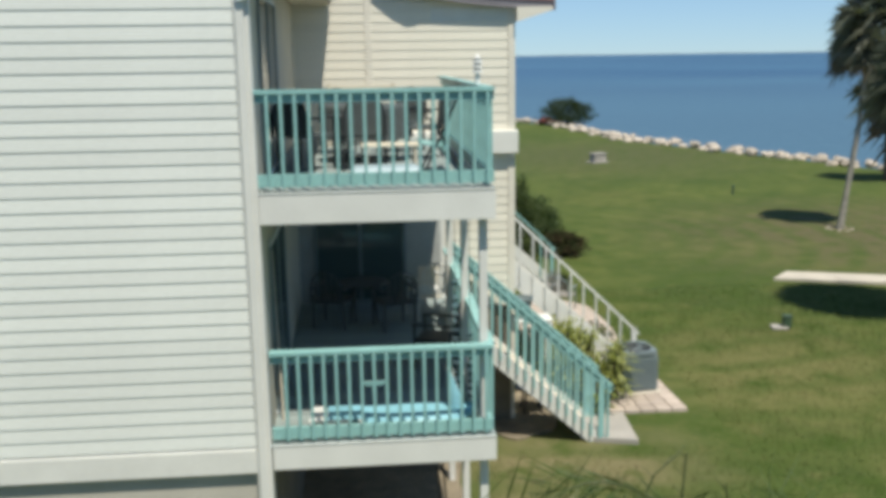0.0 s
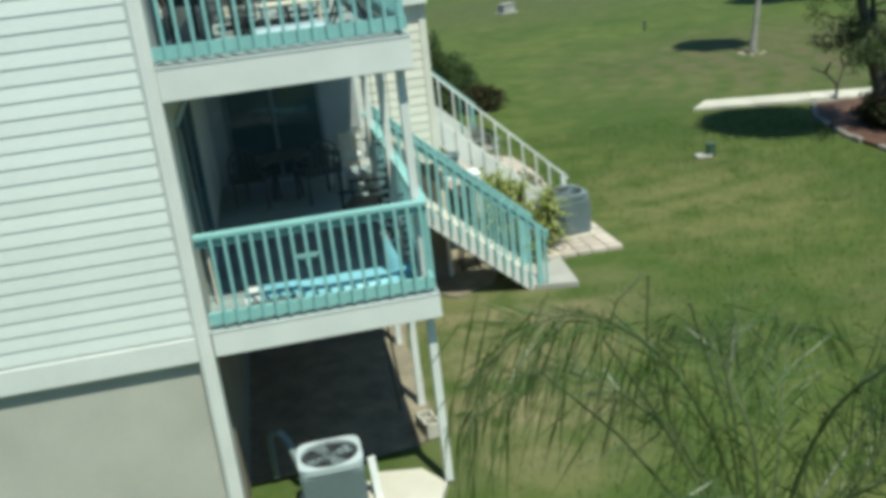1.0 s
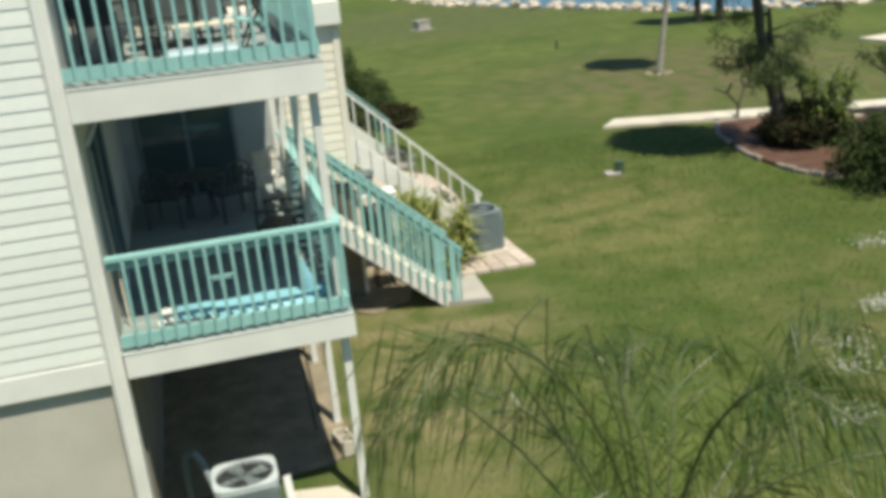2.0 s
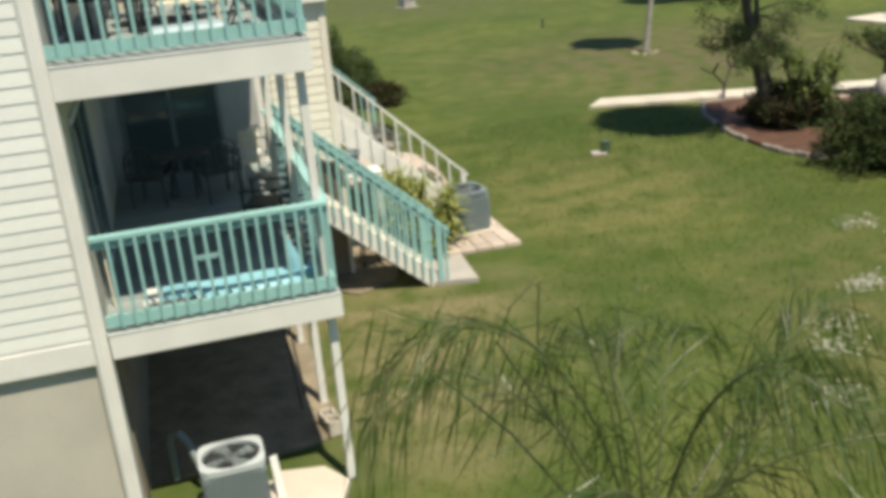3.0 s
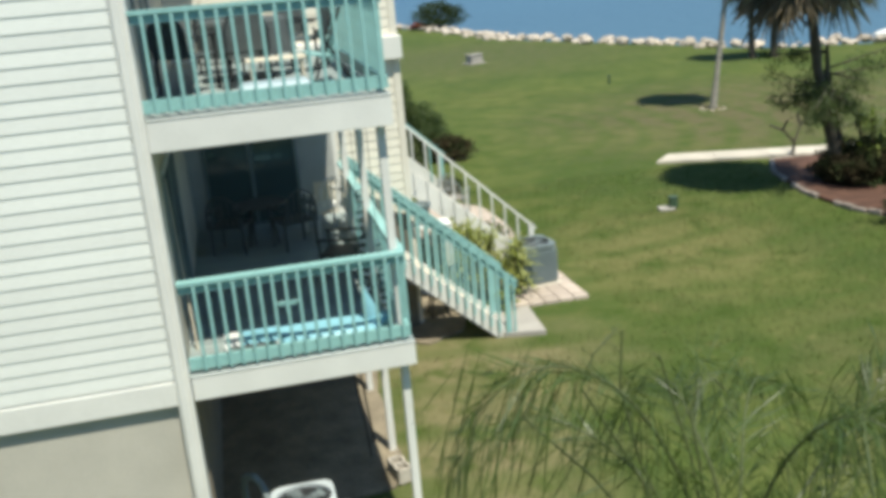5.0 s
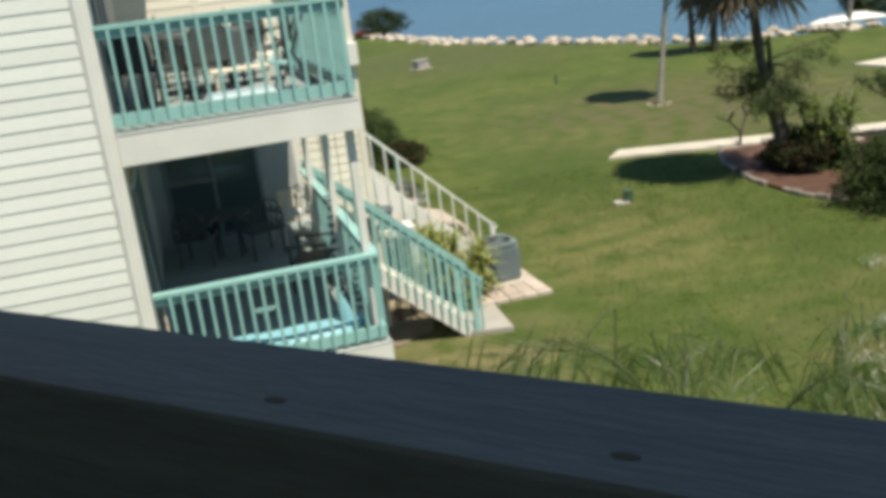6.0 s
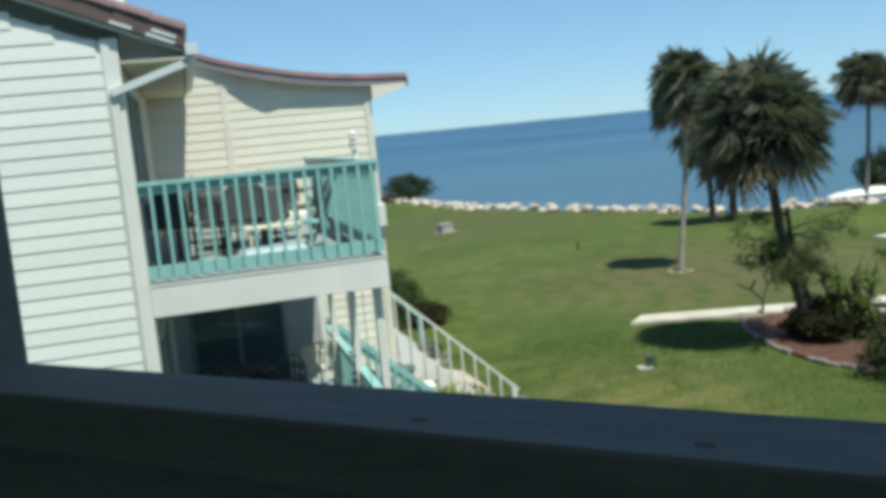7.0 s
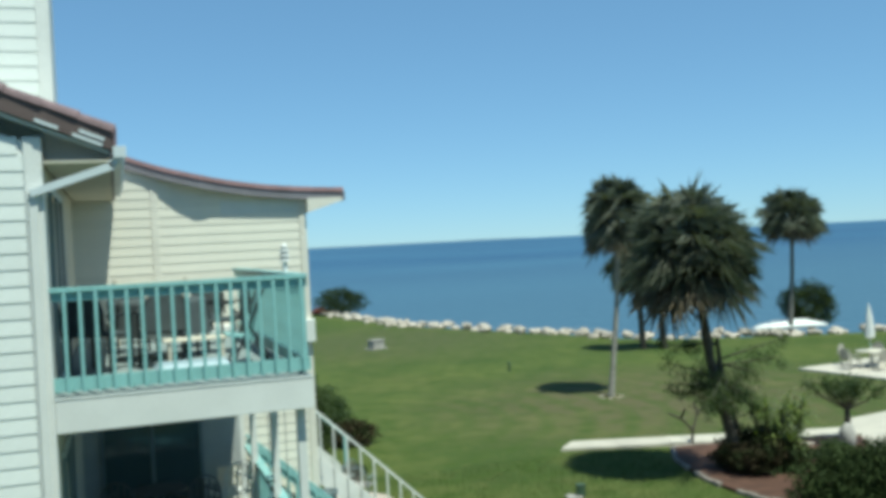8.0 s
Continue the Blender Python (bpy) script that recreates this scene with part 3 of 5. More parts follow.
def far_roof():
    r = thing("roof_far", "red tiled roof of the next wing with a flared curving eave", "roof", kind="structure")
    xs = [4.36 - i * 0.12 for i in range(48)]
    part("roof_deck", roof_strip(xs, 0.0, -0.10, 30, 0.03), M_CEIL, r)
    bm = bmesh.new()
    rows = [[bm.verts.new((x, far_front(x) + dy, far_profile(x) + dz)) for dy, dz in ((0, 0), (0.029, 0), (0.029, -0.15), (0, -0.15))] for x in xs]
    for a, b in zip(rows, rows[1:]):
        for k in range(4):
            bm.faces.new((a[k], a[(k + 1) % 4], b[(k + 1) % 4], b[k]))
    bm.faces.new(rows[0])
    bm.faces.new(rows[-1])
    bmesh.ops.recalc_face_normals(bm, faces=bm.faces)
    part("rake_board", bm, M_MAUVE, r)
    part("rake_edging", roof_strip(xs, 0.062, -0.012, DEEP + 0.12, -0.022), M_TILE, r, "pink clay edging along the roof's rake")
    top = [(x, far_profile(x)) for x in xs]
    part("gable_infill", prism([(x, z - 0.11) for x, z in top if x < 3.7] + [(-1.2, 7.29), (3.62, 7.29)], DEEP + 0.012, DEEP + 0.15), M_TRIMC, r)
    part("eave_board", box(4.36, 4.39, FAR_Y, 30, 7.25, 7.41), M_MAUVE, r)
    part("soffit", prism([(4.358, 7.305), (4.358, 7.25), (3.74, 7.06), (3.74, 7.305)], FAR_Y + 0.035, 30), M_TRIMC, r)
    for i in range(19):
        x = 4.40 - i * 0.29
        a = math.degrees(math.atan2(far_profile(x - 0.3) - far_profile(x), 0.3))
        yaw = math.degrees(math.atan2(far_front(min(x, 4.36)) - far_front(x - 0.3), 0.3))
        y = far_front(min(x, 4.36) - 0.15)
        shared("roof_tile", TILE, r, (x, y + 0.16, far_profile(x) - 0.005), (0, -a, 180 + yaw * 0.5))
        shared("roof_tile", TILE, r, (x, y + 0.36, far_profile(x) - 0.005), (0, -a, 180 + yaw * 0.5))


far_roof()

# ---- the camera's own porch ----
own = thing("porch_railing", "dark weathered wooden porch railing in deep shade", "railing", (0.625, -9.485, 0), turn=-45.6)
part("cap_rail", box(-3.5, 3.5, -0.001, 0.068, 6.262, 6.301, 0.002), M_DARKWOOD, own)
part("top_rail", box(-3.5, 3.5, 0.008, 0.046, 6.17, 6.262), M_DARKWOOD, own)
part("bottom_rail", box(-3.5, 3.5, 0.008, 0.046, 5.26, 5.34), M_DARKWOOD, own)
for kx, ky in ((0.0, 0.018), (0.148, 0.018), (0.66, 0.04), (-1.1, 0.04)):
    bm = tube((kx, ky, 6.3008), (kx, ky, 6.3012), 0.007, 0.004, 12)
    for v in bm.verts:
        v.co.y = ky + (v.co.y - ky) * 0.5
    part("knot", bm, M_TRUNKD, own, "dark knot in the wood")
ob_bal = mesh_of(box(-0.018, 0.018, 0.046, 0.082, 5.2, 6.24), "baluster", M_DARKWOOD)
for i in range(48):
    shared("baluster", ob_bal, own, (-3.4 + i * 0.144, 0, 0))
for k in (-3.45, -0.592, 3.45):
    p = tagged(part("roof_post", box(k - 0.05, k + 0.05, 0.085, 0.178, 5.17, 7.95, 0.005), M_DARKWOOD), "dark wooden post holding up the porch roof", "post", group="own porch posts")
    p.matrix_world = own.matrix_world.copy()
for nm, b, m_, lab, cat in (("porch_floor", box(-3.6, 3.6, -2.7, 0.20, 5.02, 5.17), M_DECK, "grey porch floor under the viewer", "floor"),
                            ("porch_roof", box(-3.8, 3.8, -2.7, 0.45, 7.95, 8.12), M_CEIL, "flat beige porch ceiling over the viewer", "ceiling"),
                            ("wall_porch", box(-3.6, 3.6, -2.85, -2.7, 0.0, 8.1), M_BEIGE, "beige house wall behind the viewer", "wall"),
                            ("wall_porch_end", box(-3.75, -3.6, -2.7, -0.3, 0.0, 7.95), M_BEIGE, "beige end wall of the porch", "wall")):
    tagged(part(nm, b, m_), lab, cat, kind="structure").matrix_world = own.matrix_world.copy()
for k in (-3.3, 3.3):
    p = tagged(part("porch_post", box(k - 0.07, k + 0.07, -0.25, -0.11, -0.05, 5.02, 0.006), M_TRIM), "white square post under the viewer's porch", "post")
    p.matrix_world = own.matrix_world.copy()


# ---- flat ground pieces ----
def slab(outline, z0, z1):
    bm = bmesh.new()
    v0 = [bm.verts.new((x, y, z1)) for x, y in outline]
    f = bm.faces.new(v0)
    if f.normal.z < 0:
        f.normal_flip()
    got = bmesh.ops.extrude_face_region(bm, geom=[f])
    for v in got["geom"]:
        if isinstance(v, bmesh.types.BMVert):
            v.co.z = z0
    bmesh.ops.recalc_face_normals(bm, faces=bm.faces)
    return bm


def blob(cx, cy, rx, ry, n=22, wob=0.25, seed=1):
    rnd = random.Random(seed)
    ph = [rnd.uniform(0, 6.3) for _ in range(4)]
    out = []
    for i in range(n):
        a = 2 * math.pi * i / n
        k = 1 + wob * (0.5 * math.sin(2 * a + ph[0]) + 0.35 * math.sin(3 * a + ph[1]) + 0.3 * math.sin(7 * a + ph[2]))
        out.append((cx + rx * k * math.cos(a), cy + ry * k * math.sin(a)))
    return out


path = thing("garden_path", "pale concrete garden path ending in the lawn", "path", kind="structure")
pa, pb = Vector((13.30, 16.75)), Vector((22.2, 13.75))
d = (pb - pa).normalized()
nrm = Vector((-d.y, d.x)) * 0.5
step = (pb - pa).length / 6
for i in range(6):
    a, b = pa + d * (i * step), pa + d * ((i + 1) * step - 0.015)
    skew = d * (0.22 if i == 0 else 0.0)
    part("path_slab", slab([(a - nrm - skew)[:], (b - nrm)[:], (b + nrm)[:], (a + nrm + skew)[:]], -0.1, 0.055), M_CONC, path)
walkway = thing("walkway", "wide pale concrete walkway beside the garden bed", "path", kind="structure")
wl, wr = [(16.9, 5.0), (19.3, 10.1), (21.0, 12.8), (22.7, 15.4)], [(19.9, 3.6), (22.6, 8.6), (24.4, 11.6), (26.4, 16.0)]
for i in range(3):
    part("path_slab", slab([wl[i], wr[i], wr[i + 1], wl[i + 1]], -0.1, 0.05 + 0.004 * i), M_CONC, walkway)
tagged(part("patio", slab([(28.8, 25.2), (29.5, 21.1), (30.9, 15.5), (44, 14), (46, 27.5), (34.1, 26.0), (31.0, 25.4)], -0.1, 0.06), M_CONC), "pale concrete patio with garden furniture", "patio", kind="structure")
tagged(part("stair_landing", slab([(4.92, 5.36), (5.64, 5.18), (5.72, 6.46), (4.95, 6.55)], -0.06, 0.06), M_CONCG), "pale concrete slab at the foot of the stair", "slab", kind="structure")
tagged(part("bare_soil", slab([(0.0, 0.95), (1.5, 1.0), (2.2, 1.1), (2.48, 1.5), (2.42, 2.2), (2.52, 3.0), (2.45, 4.0), (2.6, 5.0), (2.5, 5.95), (0.0, 5.95)], -0.1, 0.012), M_SOIL), "dry sandy soil below the deck", "soil", kind="structure")
tagged(part("dry_ground", slab(blob(3.7, 6.9, 0.9, 1.3, 30, 0.2, 8), -0.1, 0.010), M_SOIL), "dry sandy soil below the stair", "soil", kind="structure")
tagged(part("unit_pad", slab([(1.48, 0.58), (2.07, 0.46), (2.30, 0.06), (2.05, -0.55), (1.45, -0.5)], -0.06, 0.045), M_CONC), "pale concrete pad beside the porch post", "slab", kind="structure")
shells = bmesh.new()
rnd = random.Random(77)
for cx, cy, n in ((13.0, 4.65, 90), (11.25, 2.25, 150), (9.9, 1.2, 90), (9.4, 0.6, 80), (8.7, -0.5, 70)):
    for i in range(n):
        p = Vector((cx + rnd.gauss(0, 0.24), cy + rnd.gauss(0, 0.17), 0.0))
        m = Matrix.Translation(p) @ Matrix.Rotation(rnd.uniform(0, 6.3), 4, "Z") @ Matrix.Diagonal((0.008 + 0.04 * rnd.random() ** 2.5, 0.006 + 0.03 * rnd.random() ** 2.5, 0.008, 1))
        bmesh.ops.create_icosphere(shells, subdivisions=1, radius=1, matrix=m)
tagged(part("shell_gravel", shells, M_SAND), "scattered pale shell gravel in the lawn", "gravel", kind="stuff")

pav = thing("paver_pad", "tan paving stones laid round the cooling unit", "paving", kind="structure")
rnd = random.Random(4)
for i in range(6):
    for j in range(6):
        w = 0.28
        me = mesh_of(box(-w / 2, w / 2, -w / 2, w / 2, -0.05, 0.05, 0.008), "paving_stone", M_PAVER) if (i, j) == (0, 0) else me
        shared("paving_stone", me, pav, (5.36 + i * 0.295 - 0.01 * j, 6.72 + j * 0.295, rnd.uniform(-0.008, 0.008)), (rnd.uniform(-1, 1), rnd.uniform(-1, 1), rnd.uniform(-3, 3)))


# ---- rocks along the shore ----
def rock_mesh(seed):
    rnd = random.Random(seed)
    bm = bmesh.new()
    bmesh.ops.create_icosphere(bm, subdivisions=2, radius=1)
    off = Vector((rnd.uniform(0, 50), rnd.uniform(0, 50), 0))
    for v in bm.verts:
        k = 1 + 0.55 * noise.noise(v.co * 1.1 + off) + 0.18 * noise.noise(v.co * 2.7 + off)
        v.co = Vector((v.co.x * k, v.co.y * k * 0.8, v.co.z * k * 0.62))
    return mesh_of(bm, "rock", M_ROCK)


ROCKS = [rock_mesh(i) for i in range(7)]
rv = thing("rock_revetment", "line of pale tan boulders along the shore", "rocks", kind="structure")
rnd = random.Random(11)
for (xa, ya), (xb, yb) in zip(SHORE[2:11], SHORE[3:11]):
    L = math.hypot(xb - xa, yb - ya)
    n = int(L / 0.34)
    for i in range(n):
        f = (i + rnd.random()) / n
        sz = rnd.uniform(0.16, 0.48)
        o = shared("rock", ROCKS[rnd.randrange(7)], rv, (0, 0, 0))
        o.matrix_local = Matrix.Translation((xa + (xb - xa) * f + rnd.uniform(-0.8, 0.8), ya + (yb - ya) * f + rnd.uniform(-0.5, 1.3), rnd.uniform(-0.1, 0.2))) \
            @ Matrix.Rotation(rnd.uniform(0, 6.3), 4, "Z") @ Matrix.Diagonal((sz, sz, sz * rnd.uniform(0.7, 1.2), 1))

far = bmesh.new()
v0, v1 = [], []
for i in range(160):
    x = -3000 + i * 50
    h = 4 + 7 * abs(noise.noise(Vector((i * 0.13, 3.0, 0)))) + 3 * abs(noise.noise(Vector((i * 0.7, 9.0, 0))))
    v0.append(far.verts.new((x, 4600 - 0.2 * abs(x - 1500) * 0.3, -1.1)))
    v1.append(far.verts.new((x, 4620 - 0.2 * abs(x - 1500) * 0.3, h - 1)))
for i in range(159):
    far.faces.new((v0[i], v0[i + 1], v1[i + 1], v1[i]))
tagged(part("backdrop", far, mat("distant_shore", (0.16, 0.22, 0.26), 0.9, 0.2, 0.01, 0.1, 0.0)), "low hazy far shore on the horizon", "shore", kind="structure")


# ---- plants ----
class Leaves:
    """Gathers leaf faces and turns them into one mesh."""

    def __init__(self):
        self.v, self.f = [], []

    def blade(self, a, b, width, normal, bend=None):
        """A pointed leaf from a to b."""
        a, b = Vector(a), Vector(b)
        side = (b - a).cross(normal)
        side = side.normalized() * (width / 2) if side.length > 1e-6 else Vector((width / 2, 0, 0))
        m = a.lerp(b, 0.45) + (Vector(bend) if bend is not None else Vector())
        k = len(self.v)
        self.v += [a[:], (m + side)[:], b[:], (m - side)[:]]
        self.f += [(k, k + 1, k + 2), (k, k + 2, k + 3)]

    def made(self, name, material, parent, label=""):
        me = bpy.data.meshes.new(name)
        me.from_pydata(self.v, [], self.f)
        me.materials.append(material)
        ob = new(name, me)
        ob.parent = parent
        if label:
            ob["label"] = label
        return ob


def rand_dir(rnd):
    z = rnd.uniform(-1, 1)
    a = rnd.uniform(0, 2 * math.pi)
    q = math.sqrt(1 - z * z)
    return Vector((q * math.cos(a), q * math.sin(a), z))


def trunk_mesh(points, radii, seg=9, rings=True, seed=1):
    """A bent tapered trunk through points, with uneven rings."""
    rnd = random.Random(seed)
    bm = bmesh.new()
    P = [Vector(p) for p in points]
    fine, rad = [], []
    for i in range(len(P) - 1):
        for k in range(6):
            f = k / 6
            fine.append(P[i].lerp(P[i + 1], f))
            rad.append((radii[i] * (1 - f) + radii[i + 1] * f) * (1 + (0.10 * rnd.uniform(-1, 1) if rings else 0)))
    fine.append(P[-1])
    rad.append(radii[-1])
    loops = []
    for p, r in zip(fine, rad):
        loops.append([bm.verts.new(p + Vector((r * math.cos(2 * math.pi * i / seg), r * math.sin(2 * math.pi * i / seg), 0))) for i in range(seg)])
    for a, b in zip(loops, loops[1:]):
        for i in range(seg):
            bm.faces.new((a[i], a[(i + 1) % seg], b[(i + 1) % seg], b[i]))
    bm.faces.new(loops[-1])
    for f in bm.faces:
        f.smooth = True
    return bm


def fan_palm(at, height, crown, label, lean=(0, 0), seed=1, trunk=M_TRUNK, leaves=46, r0=0.17, low=140):
    rnd = random.Random(seed)
    t = thing("palm_tree", label, "palm tree", (*at, -0.06), group="tall fan palms")
    top = Vector((lean[0], lean[1], height))
    mid = top * 0.5 + Vector((lean[0] * 0.15, lean[1] * 0.15, 0))
    part("trunk", trunk_mesh([(0, 0, 0), mid, top], [r0 * 1.2, r0 * 0.9, r0 * 0.8], seed=seed), trunk, t)
    lv, dead = Leaves(), Leaves()
    for i in range(leaves):
        f = (i + 0.5) / leaves
        el = math.radians(82 - low * f ** 0.85 + rnd.uniform(-8, 8))
        az = i * 2.39996 + rnd.uniform(-0.25, 0.25)
        out = Vector((math.cos(az) * math.cos(el), math.sin(az) * math.cos(el), math.sin(el)))
        size = crown * rnd.uniform(0.74, 1.08)
        start = top + Vector((0, 0, 0.1 - 0.45 * f))
        hub = start + out * size * rnd.uniform(0.38, 0.58) + Vector((0, 0, -0.05 * size))
        target = dead if f > 0.86 else lv
        side = out.cross(Vector((0, 0, 1)))
        side = side.normalized() if side.length > 0.05 else Vector((1, 0, 0))
        twist = Matrix.Rotation(rnd.uniform(-0.8, 0.8), 3, out)
        side = twist @ side
        up = side.cross(out).normalized()
        lv.blade(start, hub + out * 0.1, 0.05, up)
        lv.blade(start, hub + out * 0.1, 0.05, side)
        n = 30
        for k in range(n):
            a = math.radians(-125 + 250 * k / (n - 1)) + rnd.uniform(-0.05, 0.05)
            ray = (out * math.cos(a) + side * math.sin(a)).normalized()
            ln = size * 0.5 * (0.72 + 0.28 * math.cos(a * 0.6)) * rnd.uniform(0.85, 1.1)
            sag = Vector((0, 0, -ln * (0.14 + 0.46 * rnd.random())))
            tipdrop = sag + up * (-0.12 * ln)
            target.blade(hub, hub + ray * ln + tipdrop, 0.040 * size, up, bend=up * 0.02 - sag * 0.25)
    lv.made("crown", M_FROND, t)
    if dead.v:
        dead.made("dead_fronds", mat_dead, t, "dry brown hanging fronds")
    return t


mat_dead = mat("dry_frond", (0.20, 0.16, 0.10), 0.9, 0.3, 3, 20, 0.0)
fan_palm((18.85, 24.0), 7.5, 1.85, "tall slender fan palm with a pale leaning trunk", lean=(0.75, 0.1), seed=2, leaves=80, r0=0.10, low=128)
fan_palm((15.92, 11.67), 6.15, 2.0, "broad full-crowned fan palm rising from the mulch bed", lean=(-1.22, 0.03), seed=3, trunk=M_TRUNKD, leaves=150, r0=0.145, low=118)
fan_palm((27.7, 36.4), 5.0, 1.9, "fan palm standing behind the others near the shore", lean=(-0.2, 0), seed=4, trunk=M_TRUNKD, leaves=105)
fan_palm((28.7, 36.0), 4.3, 1.8, "shorter fan palm close beside its neighbour", lean=(0.1, 0.2), seed=5, trunk=M_TRUNKD, leaves=105)
fan_palm((38.4, 37.6), 7.2, 2.15, "lone tall fan palm near the upturned boat", lean=(0.5, 0), seed=6, leaves=80, trunk=M_TRUNKG, r0=0.13, low=120)


def shrub(at, rx, ry, h, count, leaf, material, label, name="shrub", seed=1, narrow=0.45, base=0.0, category="shrub", group="", inner=0.35):
    """An uneven mound of separate leaves on a few stems."""
    rnd = random.Random(seed)
    s = thing(name, label, category, (*at, -0.05), group=group)
    st = bmesh.new()
    for i in range(6):
        a = rnd.uniform(0, 6.3)
        tube((0.1 * math.cos(a), 0.1 * math.sin(a), 0), (rx * 0.5 * math.cos(a), ry * 0.5 * math.sin(a), base + h * 0.6), 0.03, 0.012, 6, st)
    part("stem", st, M_TRUNKD, s)
    lv = Leaves()
    off = Vector((seed * 7.3, seed * 1.9, 0))
    while len(lv.v) < count * 4:
        d = rand_dir(rnd)
        r = inner + (1 - inner) * rnd.random() ** 0.5
        lump = 1 + 0.5 * noise.noise(d * 1.7 + off) + 0.35 * noise.noise(d * 4.2 + off)
        r *= lump
        p = Vector((d.x * rx * r, d.y * ry * r, base + h * 0.5 + d.z * h * 0.5 * r))
        if p.z < 0.03:
            continue
        way = (d * 0.7 + rand_dir(rnd) * 0.8 + Vector((0, 0, 0.15))).normalized()
        ln = leaf * rnd.uniform(0.6, 1.3)
        lv.blade(p, p + way * ln, ln * narrow, rand_dir(rnd), bend=Vector((0, 0, 0.08 * ln)))
    lv.made("foliage", material, s)
    return s


def spiky(at, h, spread, stems, per, leaf, material, label, seed=1, name="spiky_plant", width=0.05):
    """Canes that each carry a rosette of long arching leaves."""
    rnd = random.Random(seed)
    s = thing(name, label, "garden plant", (*at, -0.05))
    st, lv = bmesh.new(), Leaves()
    for i in range(stems):
        a = rnd.uniform(0, 6.3)
        q = spread * math.sqrt(rnd.random())
        top = Vector((q * math.cos(a), q * math.sin(a), h * rnd.uniform(0.35, 1.0)))
        tube((top.x * 0.4, top.y * 0.4, 0), top, 0.022, 0.016, 6, st)
        for k in range(per):
            b = k * 2.4 + rnd.uniform(-0.3, 0.3)
            el = math.radians(rnd.uniform(-15, 75))
            o = Vector((math.cos(b) * math.cos(el), math.sin(b) * math.cos(el), math.sin(el)))
            ln = leaf * rnd.uniform(0.7, 1.15)
            p = top - Vector((0, 0, rnd.uniform(0, 0.3)))
            lv.blade(p, p + o * ln * 0.55 + Vector((0, 0, 0.02)), width * 0.8, Vector((0, 0, 1)))
            lv.blade(p + o * ln * 0.45, p + o * ln + Vector((0, 0, -0.3 * ln)), width, Vector((0, 0, 1)))
    part("cane", st, M_TRUNKD, s)
    lv.made("foliage", material, s)
    return s


shrub((20.6, 79.5), 2.3, 1.6, 2.4, 9000, 0.16, M_LEAFD, "rounded dark green bush on the shore", seed=21)
shrub((41.6, 39.8), 1.75, 1.4, 2.7, 9000, 0.16, M_LEAFD, "rounded green bush behind the upturned boat", seed=22)
shrub((5.9, 19.6), 0.7, 1.5, 2.5, 11000, 0.12, M_LEAF, "tall dark green shrub against the far wing", seed=23, inner=0.2)
shrub((6.8, 22.4), 1.0, 1.5, 1.6, 10000, 0.11, M_LEAF, "dark green shrub beside the far wing", seed=24)
shrub((7.55, 20.7), 0.75, 0.6, 0.85, 4200, 0.10, M_REDLEAF, "low bronze-leaved shrub beside the dark green shrubs", seed=25)

# ---- mulch bed ----
BED = [(14.88, 12.5), (14.66, 11.4), (14.60, 10.4), (14.70, 9.45), (14.98, 8.75), (15.7, 8.25), (16.7, 8.1), (17.9, 8.7), (19.0, 9.8), (20.5, 11.9),
       (21.4, 13.2), (20.4, 13.75), (19.0, 14.2), (17.2, 14.75), (15.9, 14.95), (15.2, 13.7)]
tagged(part("mulch_bed", slab(BED, -0.1, 0.045), M_MULCH), "red-brown wood mulch garden bed", "garden bed", kind="structure")
edge = thing("bed_edging", "curved edging of weathered pinkish stones round the bed", "edging", kind="structure")
me = mesh_of(box(-0.17, 0.17, -0.07, 0.07, -0.05, 0.10, 0.02), "edging_stone", M_EDGE)
for (xa, ya), (xb, yb) in zip(BED, BED[1:] + BED[:1]):
    L = math.hypot(xb - xa, yb - ya)
    n = max(1, int(round(L / 0.36)))
    for i in range(n):
        f = (i + 0.5) / n
        if rnd.random() < 0.22:
            continue
        shared("edging_stone", me, edge, (xa + (xb - xa) * f, ya + (yb - ya) * f, rnd.uniform(-0.05, -0.01)), (rnd.uniform(-4, 4), 0, math.degrees(math.atan2(yb - ya, xb - xa)) + rnd.uniform(-5, 5)))
shrub((16.2, 11.5), 0.95, 0.95, 1.05, 17000, 0.09, M_REDLEAF, "dense bronze and green bush in the mulch bed", seed=31)
shrub((17.6, 13.0), 0.7, 0.6, 0.7, 4500, 0.09, M_LEAF, "low dark green bush in the mulch bed", seed=32)
spiky((16.85, 11.4), 2.05, 0.72, 46, 16, 0.52, M_CANE, "yellow-green cane plant with strappy leaves", seed=33, width=0.07)
shrub((16.85, 11.4), 0.75, 0.7, 0.75, 4200, 0.14, M_LEAF, "green undergrowth round the cane plant", seed=38)
# widened, with darker leaves, to stand in for a tree's shadow on the lawn
shrub((16.6, 7.5), 1.9, 1.6, 1.35, 27000, 0.10, M_LEAFD, "large spreading shrub beside the bed, dark and wide for a shadow on the lawn", seed=34, inner=0.2)
shrub((18.9, 11.6), 0.5, 0.45, 0.5, 2200, 0.08, M_LEAF, "small green bush between the stones of the bed", seed=36)
low_stones = thing("bed_stones", "few pale flat stones lying in the mulch", "stones")
for i, (x, y) in enumerate(((17.3, 9.9), (17.9, 10.6), (18.7, 11.0), (19.6, 11.9), (19.3, 13.2), (20.3, 12.8))):
    o = shared("stone", ROCKS[i % 7], low_stones, (x, y, 0.06), (0, 0, 40 * i))
    o.scale = (0.24, 0.12, 0.06)


